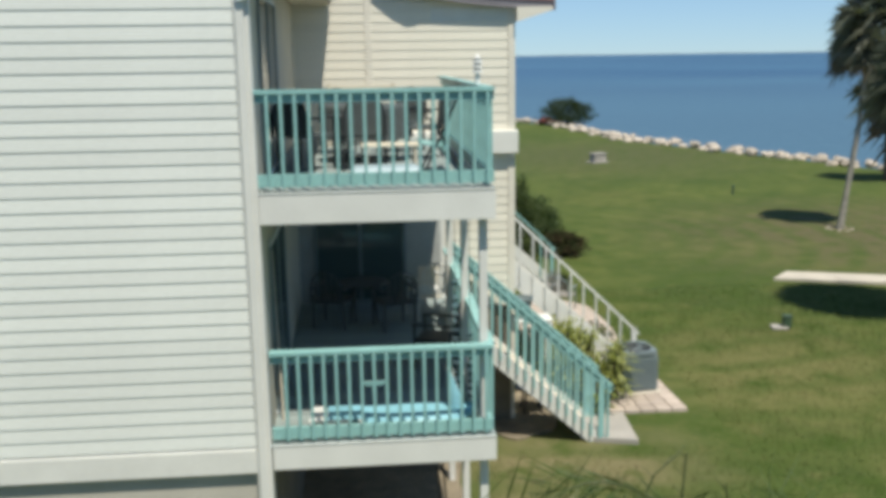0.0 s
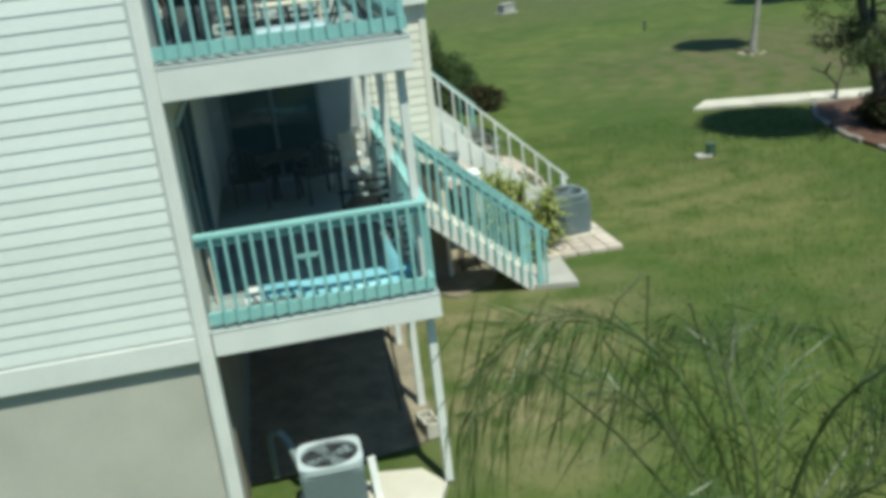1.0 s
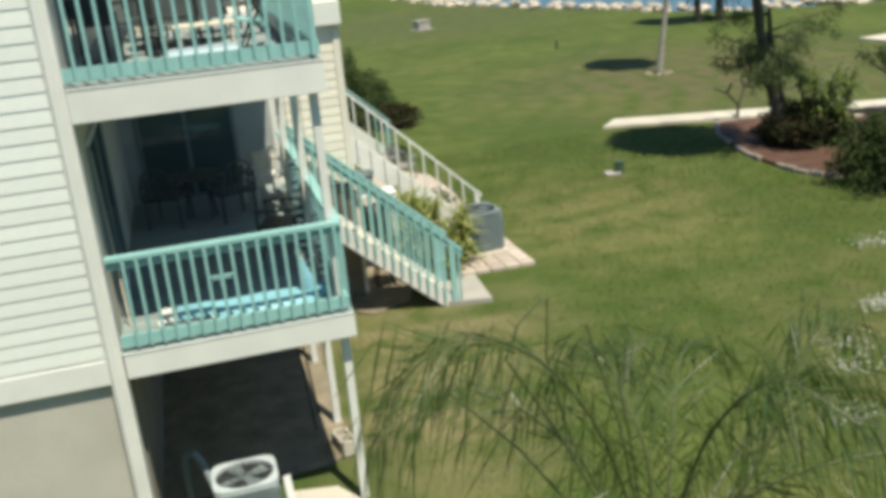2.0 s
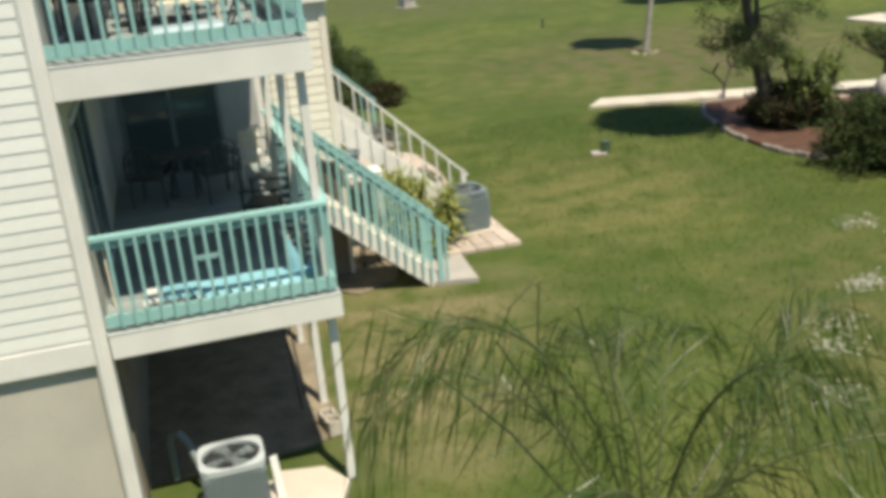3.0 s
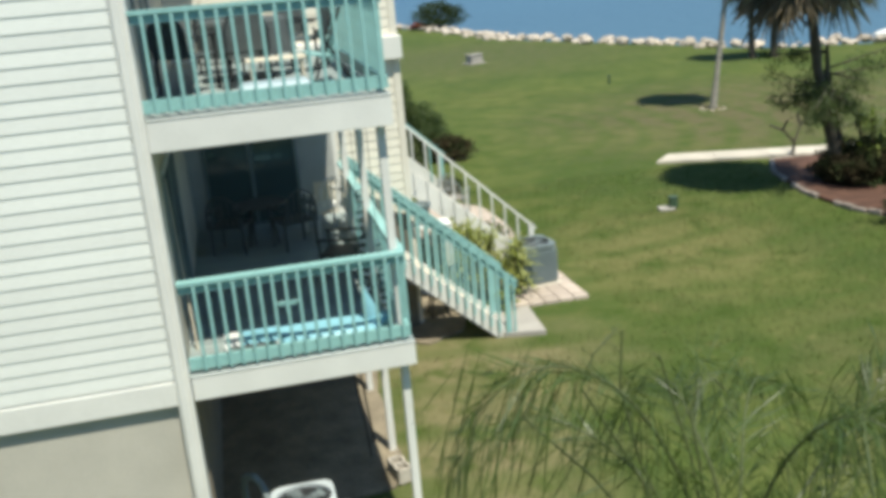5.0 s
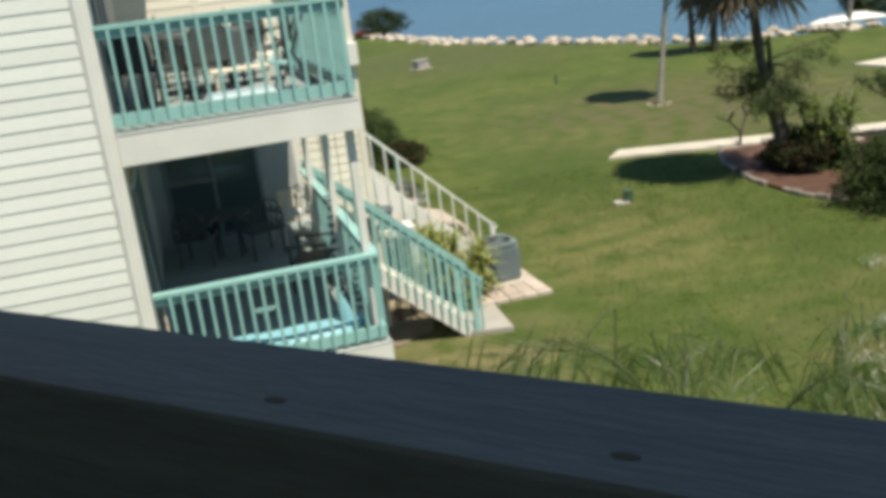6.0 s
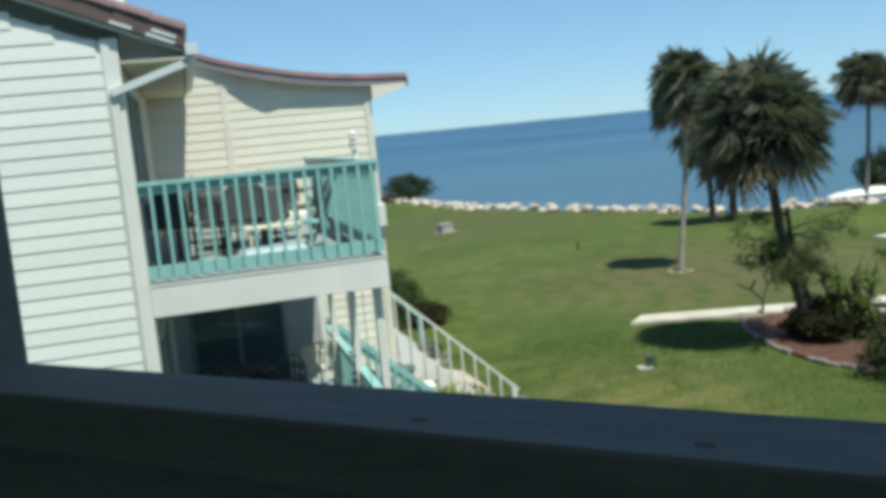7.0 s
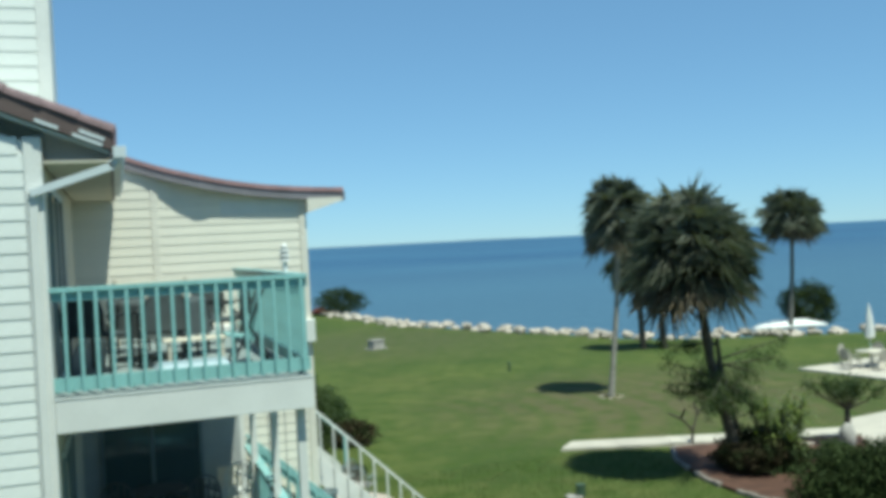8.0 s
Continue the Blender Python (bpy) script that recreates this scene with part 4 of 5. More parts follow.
def vase_tree(at, h, spread, label, seed=1):
    """A small tree: one short trunk that forks into many slanting limbs under a flat crown."""
    rnd = random.Random(seed)
    t = thing("garden_tree", label, "tree", (*at, -0.05))
    fork = Vector((0.03, 0.0, h * 0.55))
    part("trunk", trunk_mesh([(0, 0, 0), (0.05, 0.02, h * 0.3), fork], [0.10, 0.085, 0.08], seed=seed), M_TRUNKD, t)
    limbs, lv = bmesh.new(), Leaves()
    for i in range(13):
        a = i * 2.4 + rnd.uniform(-0.3, 0.3)
        q = spread * (0.25 + 0.75 * rnd.random())
        tip = Vector((q * math.cos(a), q * math.sin(a), h * rnd.uniform(0.88, 0.98)))
        knee = fork.lerp(tip, 0.5) + Vector((0, 0, -0.08))
        tube(fork, knee, 0.04, 0.025, 6, limbs)
        tube(knee, tip, 0.025, 0.008, 6, limbs)
        for k in range(170):
            p = knee.lerp(tip, rnd.random() ** 0.6) + rand_dir(rnd) * rnd.uniform(0.02, 0.24)
            ln = rnd.uniform(0.07, 0.15)
            lv.blade(p, p + (rand_dir(rnd) + Vector((0, 0, 0.3))).normalized() * ln, ln * 0.4, rand_dir(rnd))
    part("limbs", limbs, M_TRUNKD, t)
    lv.made("crown", M_LEAF, t)
    return t


vase_tree((20.3, 12.7), 1.95, 1.2, "small dark vase-shaped tree with a flat crown in the bed", seed=35)
# pale grey ovoid, flat at the foot, in the mulch bed
bm = bmesh.new()
bmesh.ops.create_uvsphere(bm, u_segments=16, v_segments=12, radius=1)
for v in bm.verts:
    k = 1 + 0.12 * noise.noise(v.co * 1.5)
    v.co = Vector((v.co.x * 0.24 * k, v.co.y * 0.22 * k, max(-0.02, 0.30 + v.co.z * 0.40 * k)))
for f in bm.faces:
    f.smooth = True
gs = part("garden_stone", bm, M_CONCG)
gs.matrix_world = pose(19.95, 12.3, 0.04)
tagged(gs, "pale grey rounded form standing in the mulch bed", "stone")
pl = thing("bare_plumeria", "small leafless forked ornamental tree in the bed", "tree", (16.6, 15.0, 0.0))
bm = tube((0, 0, 0), (0.05, 0, 0.45), 0.05, 0.04, 7)
for a, b in (((0.05, 0, 0.43), (-0.35, 0, 0.85)), ((0.05, 0, 0.43), (0.3, 0.1, 0.9)), ((0.3, 0.1, 0.88), (0.55, 0.1, 1.1)), ((0.3, 0.1, 0.88), (0.3, 0.3, 1.2)), ((-0.35, 0, 0.83), (-0.7, 0.1, 1.0)), ((-0.35, 0, 0.83), (-0.3, -0.2, 1.15))):
    tube(a, b, 0.04, 0.03, 7, bm)
part("trunk", bm, M_TRUNKD, pl)


def wispy_tree(at, label, seed=1):
    """A small tree with a bent trunk, thin limbs and sparse fine foliage in clumps."""
    rnd = random.Random(seed)
    t = thing("small_tree", label, "tree", (*at, -0.05))
    part("trunk", trunk_mesh([(0, 0, 0), (-0.12, 0, 1.3), (-0.45, 0, 2.6), (-0.5, 0, 3.6)], [0.15, 0.13, 0.09, 0.04], seed=seed), M_TRUNKD, t)
    lv = Leaves()
    for i in range(24):
        a = rnd.uniform(0, 6.3)
        z = rnd.uniform(1.5, 3.5)
        s0 = Vector((-0.12 - 0.18 * (z - 1.3), 0, z))
        ln = rnd.uniform(0.8, 1.9)
        tip = s0 + Vector((math.cos(a) * ln, math.sin(a) * ln, rnd.uniform(-0.5, 0.7)))
        part("limb", tube(s0, tip, 0.03, 0.008, 6), M_TRUNKD, t)
        for c in range(4):
            ctr = s0.lerp(tip, 0.35 + 0.22 * c) + rand_dir(rnd) * 0.12
            rr = rnd.uniform(0.15, 0.36)
            for k in range(75):
                p = ctr + rand_dir(rnd) * rr * rnd.random() ** 0.5 + Vector((0, 0, -0.12 * rnd.random()))
                lv.blade(p, p + (rand_dir(rnd) + Vector((0, 0, -0.5))).normalized() * 0.09, 0.035, rand_dir(rnd))
    lv.made("crown", M_LEAF, t)


wispy_tree((16.05, 11.95), "small dark tree with sparse fine leaves in the bed", 41)

# ---- grass tufts ----
def tufts():
    rs = np.random.RandomState(5)
    n = 42000
    x = rs.uniform(2.7, 15, n)
    y = rs.uniform(-5, 17, n)
    keep = ~((x < 7.4) & (y > 5) & (y < 9)) & (y < 16)
    x, y = x[keep], y[keep]
    n = len(x)
    h, a, b = rs.uniform(0.02, 0.055, n), rs.uniform(0, 6.28, n), rs.uniform(0, 6.28, n)
    v = np.zeros((n, 3, 3))
    v[:, 0] = np.stack([x - 0.006 * np.cos(a), y - 0.006 * np.sin(a), np.full(n, -0.03)], 1)
    v[:, 1] = np.stack([x + 0.006 * np.cos(a), y + 0.006 * np.sin(a), np.full(n, -0.03)], 1)
    v[:, 2] = np.stack([x + 0.6 * h * np.cos(b), y + 0.6 * h * np.sin(b), h], 1)
    me = bpy.data.meshes.new("grass")
    me.from_pydata(v.reshape(-1, 3).tolist(), [], np.arange(n * 3).reshape(-1, 3).tolist())
    me.materials.append(M_GRASS)
    tagged(new("grass", me), "short mown grass blades", "grass", kind="stuff")


tufts()


# ---- feather palm below the viewer's porch ----
def frond(parent, pts, leaf, seed, droop=1.1, pairs=135):
    rnd = random.Random(seed)
    P = [Vector(p) for p in pts]

    def at(f):
        k = f * (len(P) - 1)
        i = min(int(k), len(P) - 2)
        u = k - i
        p0, p1, p2, p3 = P[max(i - 1, 0)], P[i], P[i + 1], P[min(i + 2, len(P) - 1)]
        return 0.5 * ((2 * p1) + (p2 - p0) * u + (2 * p0 - 5 * p1 + 4 * p2 - p3) * u * u + (3 * p1 - p0 - 3 * p2 + p3) * u ** 3)

    bm = bmesh.new()
    prev = at(0)
    for i in range(1, 19):
        cur = at(i / 18)
        tube(prev, cur, 0.012 * (1 - 0.8 * (i - 1) / 18), 0.012 * (1 - 0.8 * i / 18), 6, bm, caps=False)
        prev = cur
    fr = part("frond", bm, M_STALK, parent)
    lv = Leaves()
    for i in range(pairs):
        f = 0.16 + 0.84 * (i + rnd.random() * 0.6) / pairs
        f = min(f, 0.999)
        p = at(f)
        d = (at(min(f + 0.02, 1)) - at(max(f - 0.02, 0))).normalized()
        side = d.cross(Vector((0, 0, 1)))
        side = side.normalized() if side.length > 0.05 else Vector((1, 0, 0))
        for sgn in (-1, 1):
            if rnd.random() < 0.40:
                continue
            ln = leaf * (0.55 + 0.75 * math.sin(math.pi * min(1, 0.15 + f * 0.8))) * rnd.uniform(0.55, 1.25)
            w = (d * rnd.uniform(0.5, 1.0) + side * sgn * rnd.uniform(0.25, 0.9) + Vector((0, 0, rnd.uniform(-0.35, 0.55)))).normalized()
            m = p + w * ln * 0.45
            e = m + (w + Vector((0, 0, -droop * rnd.uniform(0.3, 2.8)))).normalized() * ln * 0.7
            nn = w.cross(d) + rand_dir(rnd) * 0.35
            wd = rnd.uniform(0.0055, 0.0105)
            lv.blade(p, m + (e - m) * 0.12, wd, nn)
            lv.blade(m - (m - p) * 0.1, e, wd * 0.95, nn)
    lv.made("leaflet_spray", M_FRONDN, fr)


M_STALK = mat("green_stalk", (0.085, 0.105, 0.040), 0.5, 0.2, 4, 40, 0.1)
areca = thing("feather_palm", "feathery green palm with arching fronds below the porch", "palm tree", (3.0, -5.95, -0.05))
part("trunk", trunk_mesh([(0.1, 0.05, 0), (0.0, 0, 1.6), (-0.05, 0, 3.1)], [0.11, 0.09, 0.06], seed=9), M_TRUNK, areca)
C = Vector((-0.05, 0, 3.1))


def rel(*pts):
    return [C] + [Vector(p) - Vector((3.0, -5.95, -0.05)) for p in pts]


FRONDS = [rel((2.72, -6.0, 3.95), (2.42, -6.05, 4.50), (2.08, -6.1, 4.74), (1.80, -6.1, 4.66), (1.62, -6.1, 4.38)),
          rel((3.38, -6.0, 3.55), (3.60, -5.97, 3.86), (3.74, -5.93, 4.14), (3.92, -5.88, 4.31), (4.19, -5.82, 4.23)),
          rel((2.98, -5.85, 3.75), (2.95, -5.65, 4.05), (2.96, -5.4, 4.18), (3.0, -5.1, 4.06)),
          rel((3.1, -6.1, 3.9), (3.2, -6.3, 4.3), (3.3, -6.5, 4.45), (3.45, -6.75, 4.35)),
          rel((2.78, -5.8, 3.6), (2.5, -5.6, 4.0), (2.15, -5.4, 4.15), (1.85, -5.25, 3.9)),
          rel((3.42, -5.75, 3.46), (3.88, -5.5, 3.68), (4.36, -5.3, 3.70), (4.81, -5.1, 3.40)),
          rel((3.15, -5.75, 3.6), (3.35, -5.45, 3.95), (3.6, -5.15, 4.0), (3.85, -4.9, 3.78)),
          rel((2.8, -6.2, 3.7), (2.5, -6.5, 4.05), (2.2, -6.8, 4.15), (1.95, -7.05, 3.95)),
          rel((3.3, -6.1, 3.6), (3.75, -6.3, 3.85), (4.2, -6.45, 3.85), (4.55, -6.6, 3.55))]
for i, pts in enumerate(FRONDS):
    frond(areca, pts, 0.58 if i == 0 else 0.50, 60 + i, droop=2.0 if i in (0, 1, 4) else 1.2)
# thin bare stalks that rise out of the fronds, some bent over at the tip
for pts in (((2.62, -5.72, 3.95), (2.53, -5.7, 4.38), (2.55, -5.7, 4.68)),
            ((2.55, -5.75, 4.00), (2.33, -5.7, 4.41), (2.40, -5.7, 4.58), (2.51, -5.7, 4.67)),
            ((2.88, -5.75, 3.95), (2.81, -5.7, 4.25), (2.74, -5.7, 4.51)),
            ((2.92, -5.75, 3.95), (2.90, -5.7, 4.17), (2.95, -5.7, 4.31), (3.04, -5.7, 4.33), (3.11, -5.7, 4.24)),
            ((2.35, -5.75, 3.95), (2.03, -5.7, 4.31), (2.13, -5.7, 4.50))):
    line = rel(*pts)
    bm = bmesh.new()
    for k, (a, b) in enumerate(zip(line, line[1:])):
        r = 0.009 - 0.0014 * k
        tube(a, b, r, r - 0.0014, 6, bm)
        for u in (0.3, 0.6, 0.9) if k else ():
            q = a.lerp(b, u)
            tube(q, q + Vector((0.05 if k % 2 else -0.05, 0.02, 0.05)), 0.003, 0.001, 5, bm)
    part("bare_stalk", bm, M_STALK, areca)


# ---- cooling units ----
def cooling_unit(at, w, h, body, top, label, turn=0):
    u = thing("air_conditioner", label, "air conditioner", (*at, 0.0), turn=turn, group="outdoor cooling units")
    part("base_pad", box(-w / 2 - 0.06, w / 2 + 0.06, -w / 2 - 0.06, w / 2 + 0.06, 0.0, 0.06, 0.01), M_CONC, u)
    part("cabinet", box(-w / 2 + 0.02, w / 2 - 0.02, -w / 2 + 0.02, w / 2 - 0.02, 0.06, h - 0.05, 0.03), body, u)
    slat_x = mesh_of(box(-w / 2 + 0.03, w / 2 - 0.03, -0.012, 0.0, 0, 0.022), "louvre", body)
    for i in range(int((h - 0.2) / 0.045)):
        z = 0.11 + i * 0.045
        for k, (px, py, r) in enumerate(((0, -w / 2 + 0.02, 0), (w / 2 - 0.02, 0, 90), (0, w / 2 - 0.02, 180), (-w / 2 + 0.02, 0, 270))):
            shared("louvre", slat_x, u, (px, py, z), (0, 0, r))
    bm = bmesh.new()
    n, r = 32, w * 0.45
    ring = []
    for i in range(n):
        a = 2 * math.pi * (i + 0.5) / n
        c, s_ = math.cos(a), math.sin(a)
        k = (w / 2) / max(abs(c), abs(s_))
        k = min(k, w * 0.62)
        ring.append([bm.verts.new(p) for p in ((r * c, r * s_, h - 0.1), (r * c, r * s_, h), (k * c, k * s_, h), (k * c, k * s_, h - 0.07))])
    for i in range(n):
        a, b = ring[i], ring[(i + 1) % n]
        for j in range(3):
            bm.faces.new((a[j], a[j + 1], b[j + 1], b[j]))
    bmesh.ops.recalc_face_normals(bm, faces=bm.faces)
    part("top_frame", bm, top, u)
    # flat black disc in place of a deep, shaded well
    part("fan_well", tube((0, 0, h - 0.052), (0, 0, h - 0.044), r, r, 24), M_DARKGAP, u)
    fan = bmesh.new()
    for i in range(4):
        a = i * math.pi / 2 + 0.4
        o = Vector((math.cos(a), math.sin(a), 0))
        q = Vector((-o.y, o.x, 0))
        vs = [fan.verts.new(o * 0.05 + q * 0.04 + Vector((0, 0, h - 0.03))), fan.verts.new(o * r * 0.85 + q * 0.12 + Vector((0, 0, h - 0.025))),
              fan.verts.new(o * r * 0.85 - q * 0.08 + Vector((0, 0, h - 0.040))), fan.verts.new(o * 0.05 - q * 0.04 + Vector((0, 0, h - 0.036)))]
        fan.faces.new(vs)
    tube((0, 0, h - 0.044), (0, 0, h - 0.02), 0.09, 0.07, 14, fan)
    part("fan", fan, M_METAL, u)
    gr = bmesh.new()
    for q in (0.3, 0.55, 0.8):
        for i in range(24):
            a, b = 2 * math.pi * i / 24, 2 * math.pi * (i + 1) / 24
            tube((r * q * math.cos(a), r * q * math.sin(a), h - 0.012), (r * q * math.cos(b), r * q * math.sin(b), h - 0.012), 0.004, None, 4, gr, False)
    for i in range(8):
        a = math.pi * i / 4
        tube((0, 0, h - 0.01), (r * math.cos(a), r * math.sin(a), h - 0.01), 0.004, None, 4, gr, False)
    part("fan_guard", gr, M_BLACK, u)
    return u


cooling_unit((1.02, 0.03), 0.72, 0.74, M_METAL, M_METALT, "grey cooling unit with a pale top under the deck").scale = (1, 0.87, 1)
cooling_unit((6.28, 7.84), 0.78, 0.86, M_METAL, M_METAL, "dark grey cooling unit standing on paving stones", turn=8)

pipe = thing("coolant_pipe", "pale insulated pipe bending from wall to unit", "pipe")
bm = bmesh.new()
pts = [(0.35, 0.9, 0.05), (0.35, 0.9, 0.55), (0.38, 0.88, 0.66), (0.48, 0.82, 0.68), (0.56, 0.76, 0.58), (0.66, 0.6, 0.3)]
for a, b in zip(pts, pts[1:]):
    tube(a, b, 0.045, None, 9, bm)
part("pipe_run", bm, M_METAL, pipe)

tagged(part("leaning_board", bar((1.50, 0.02, 0.0), (1.47, 0.10, 0.55), 0.09, 0.025), M_WHITE), "short white board standing beside the cooling unit", "board")
for x, y in ((1.92, 2.9), (2.02, 3.3)):
    tagged(part("garden_pole", tube((x + 0.12, y - 0.9, 0.0), (x, y, 2.1), 0.016, 0.012, 7), M_TRUNKD), "thin dark pole leaning below the deck", "pole", group="leaning poles")

cb = thing("concrete_block", "hollow grey concrete block lying on end by the post", "block", (2.32, 1.35, 0.0), turn=12)
bm = bmesh.new()
for b in ((-0.1, 0.1, -0.2, -0.17), (-0.1, 0.1, -0.015, 0.015), (-0.1, 0.1, 0.17, 0.2), (-0.1, -0.07, -0.2, 0.2), (0.07, 0.1, -0.2, 0.2)):
    box(b[0], b[1], b[2], b[3], 0.0, 0.2, 0.0, bm)
part("shell", bm, M_CONC, cb)


# ---- pots and things by the stairs ----
def pot(at, r, h, material, label, z=0.0):
    prof = [(0.0, 0.0), (r * 0.7, 0.0), (r, h * 0.9), (r * 1.1, h * 0.9), (r * 1.1, h), (r * 0.93, h), (r * 0.85, h * 0.85), (0, h * 0.85)]
    bm = bmesh.new()
    n = 18
    loops = [[bm.verts.new((max(q, 0.001) * math.cos(2 * math.pi * i / n), max(q, 0.001) * math.sin(2 * math.pi * i / n), zz)) for i in range(n)] for q, zz in prof]
    for a, b in zip(loops, loops[1:]):
        for i in range(n):
            bm.faces.new((a[i], a[(i + 1) % n], b[(i + 1) % n], b[i]))
    ob = part("flower_pot", bm, material)
    ob.matrix_world = pose(*at, z)
    return tagged(ob, label, "pot")


pot((5.25, 6.55), 0.2, 0.36, M_GREENBOX, "dark green plastic pot at the stair foot")
stand = thing("plant_stand", "tall weathered wooden stand behind the stair", "stand", (4.15, 7.5, 0.0))
part("shelf", box(-0.42, 0.42, -0.22, 0.22, 1.60, 1.64, 0.006), M_TRIM, stand)
for x in (-0.38, 0.38):
    for y in (-0.18, 0.18):
        part("leg", box(x - 0.03, x + 0.03, y - 0.03, y + 0.03, -0.03, 1.60), M_TRIM, stand)
pot((4.02, 7.48), 0.19, 0.40, M_METAL, "blue-grey metal tub on the wooden stand", z=1.64)
pot((5.7, 10.2), 0.2, 0.32, M_TERRA, "wide terracotta pot on the ground")
spiky((5.25, 6.55), 1.0, 0.16, 6, 12, 0.42, M_LEAFL, "potted plant with yellow-green strap leaves", seed=51)
spiky((5.62, 7.2), 1.15, 0.30, 18, 14, 0.44, M_LEAFL, "yellow-green bushy plant beside the cooling unit", seed=52)
spiky((5.0, 7.35), 1.55, 0.45, 22, 13, 0.42, M_LEAFL, "green and yellow plant between the stairs", seed=53)
shrub((4.95, 7.9), 0.45, 0.4, 1.5, 1500, 0.12, M_LEAFL, "green bush below the wall", seed=54)
shrub((4.9, 9.9), 0.6, 0.5, 0.8, 2600, 0.09, M_REDLEAF, "low bronze-leaved bush under the far stair", seed=57)
shrub((5.9, 10.3), 0.55, 0.5, 0.7, 2200, 0.09, M_LEAF, "low green bush behind the far stair", seed=58)
tagged(part("stone_slab", slab(blob(5.9, 12.3, 1.2, 2.6, 18, 0.12, 6), -0.1, 0.02), M_PAVER), "tan stone paving behind the stair", "paving", kind="structure")


def garden_chair(at, turn, material, label, z=0.0, group="", high=0.92, seat_mat=None, sling=False):
    """An armchair with an arched slatted back."""
    c = thing("patio_chair", label, "chair", (*at, z), turn=turn, group=group)
    seat_mat = seat_mat or material
    part("seat", box(-0.25, 0.25, -0.24, 0.24, 0.40, 0.44, 0.012), seat_mat, c)
    for sx in (-1, 1):
        part("leg", bar((sx * 0.25, -0.23, 0.0), (sx * 0.25, -0.23, 0.63), 0.028, 0.028), material, c)
        part("leg", bar((sx * 0.25, 0.25, 0.0), (sx * 0.24, 0.25, 0.55), 0.028, 0.028), material, c)
        part("armrest", bar((sx * 0.26, -0.26, 0.64), (sx * 0.26, 0.27, 0.64), 0.05, 0.025), material, c)
    bm = bmesh.new()
    prev = None
    for i in range(11):
        a = math.pi * i / 10
        p = Vector((-0.25 * math.cos(a), 0.25 + 0.10, 0.42 + (high - 0.42) * math.sin(a) ** 0.5))
        if prev is not None:
            tube(prev, p, 0.016, None, 7, bm)
        prev = p
    part("back_frame", bm, material, c)
    if sling:
        bm = bmesh.new()
        lo, hi = [], []
        for i in range(9):
            x = -0.235 + i * 0.05875
            lo.append(bm.verts.new((x, 0.30, 0.43)))
            hi.append(bm.verts.new((x, 0.35, 0.41 + (high - 0.42) * math.sqrt(max(0.02, 1 - (x / 0.25) ** 2)) ** 0.5)))
        for i in range(8):
            bm.faces.new((lo[i], lo[i + 1], hi[i + 1], hi[i]))
        back = part("sling_back", bm, seat_mat, c)
        back.modifiers.new("thick", "SOLIDIFY").thickness = 0.012
    for i in range(0 if sling else 5):
        x = -0.17 + i * 0.085
        part("back_slat", bar((x, 0.27, 0.44), (x, 0.34, 0.42 + (high - 0.45) * math.sqrt(1 - (x / 0.26) ** 2)), 0.03, 0.012), seat_mat, c)
    return c


def round_table(at, r, h, material, label, z=0.0):
    t = thing("patio_table", label, "table", (*at, z))
    part("tabletop", tube((0, 0, h - 0.03), (0, 0, h), r, r, 28), material, t)
    for i in range(4):
        a = math.pi / 4 + i * math.pi / 2
        part("leg", bar((0.75 * r * math.cos(a), 0.75 * r * math.sin(a), 0), (0.5 * r * math.cos(a), 0.5 * r * math.sin(a), h - 0.03), 0.03, 0.03), material, t)
    return t


shrub((6.5, 16.0), 0.3, 0.3, 0.5, 900, 0.09, M_LEAFD, "small dark potted shrub beyond the far stair", seed=59)
garden_chair((6.2, 13.9), 150, M_METAL, "grey metal garden chair on the paving beyond the stair", 0.0, seat_mat=M_CONCG)
garden_chair((5.9, 14.9), 210, M_METAL, "grey metal garden chair beside the dark shrub", 0.0, seat_mat=M_CONCG)

# upper deck
round_table((1.15, 2.9), 0.5, 0.72, M_BLACK, "round black metal patio table on the upper deck", UP)
cl = bmesh.new()
n = 40
loops = []
for q, z in ((0.001, 0.735), (0.52, 0.735), (0.545, 0.70), (0.60, 0.30)):
    loops.append([cl.verts.new((q * (1 + (0.07 * math.sin(9 * 2 * math.pi * i / n) if z < 0.5 else 0)) * math.cos(2 * math.pi * i / n),
                                q * (1 + (0.07 * math.sin(9 * 2 * math.pi * i / n) if z < 0.5 else 0)) * math.sin(2 * math.pi * i / n), z)) for i in range(n)])
for a, b in zip(loops, loops[1:]):
    for i in range(n):
        cl.faces.new((a[i], a[(i + 1) % n], b[(i + 1) % n], b[i]))
cloth = part("tablecloth", cl, M_MESH)
cloth.matrix_world = pose(1.15, 2.9, UP)
tagged(cloth, "dark grey cloth draped over the round table", "tablecloth")
for x, y, t in ((0.42, 2.0, 150), (1.1, 1.98, 185), (1.85, 3.0, 250), (0.80, 3.9, 10), (1.65, 4.0, 330)):
    garden_chair((x, y), t, M_BLACK, "high-backed patio chair with dark mesh sling", UP, group="dark patio chairs", high=0.90, seat_mat=M_MESH, sling=True)
low = thing("low_table", "low cream slatted side table on the upper deck", "table", (1.42, 1.45, UP))
for i in range(4):
    part("slat", box(-0.34, 0.34, -0.17 + i * 0.088, -0.095 + i * 0.088, 0.32, 0.345, 0.004), M_CREAM, low)
for x in (-0.30, 0.27):
    part("leg_frame", box(x, x + 0.035, -0.15, 0.16, 0.0, 0.32, 0.004), M_CREAM, low)
bench = thing("slat_bench", "cream painted slatted bench on the upper deck", "bench", (1.1, 5.2, UP))
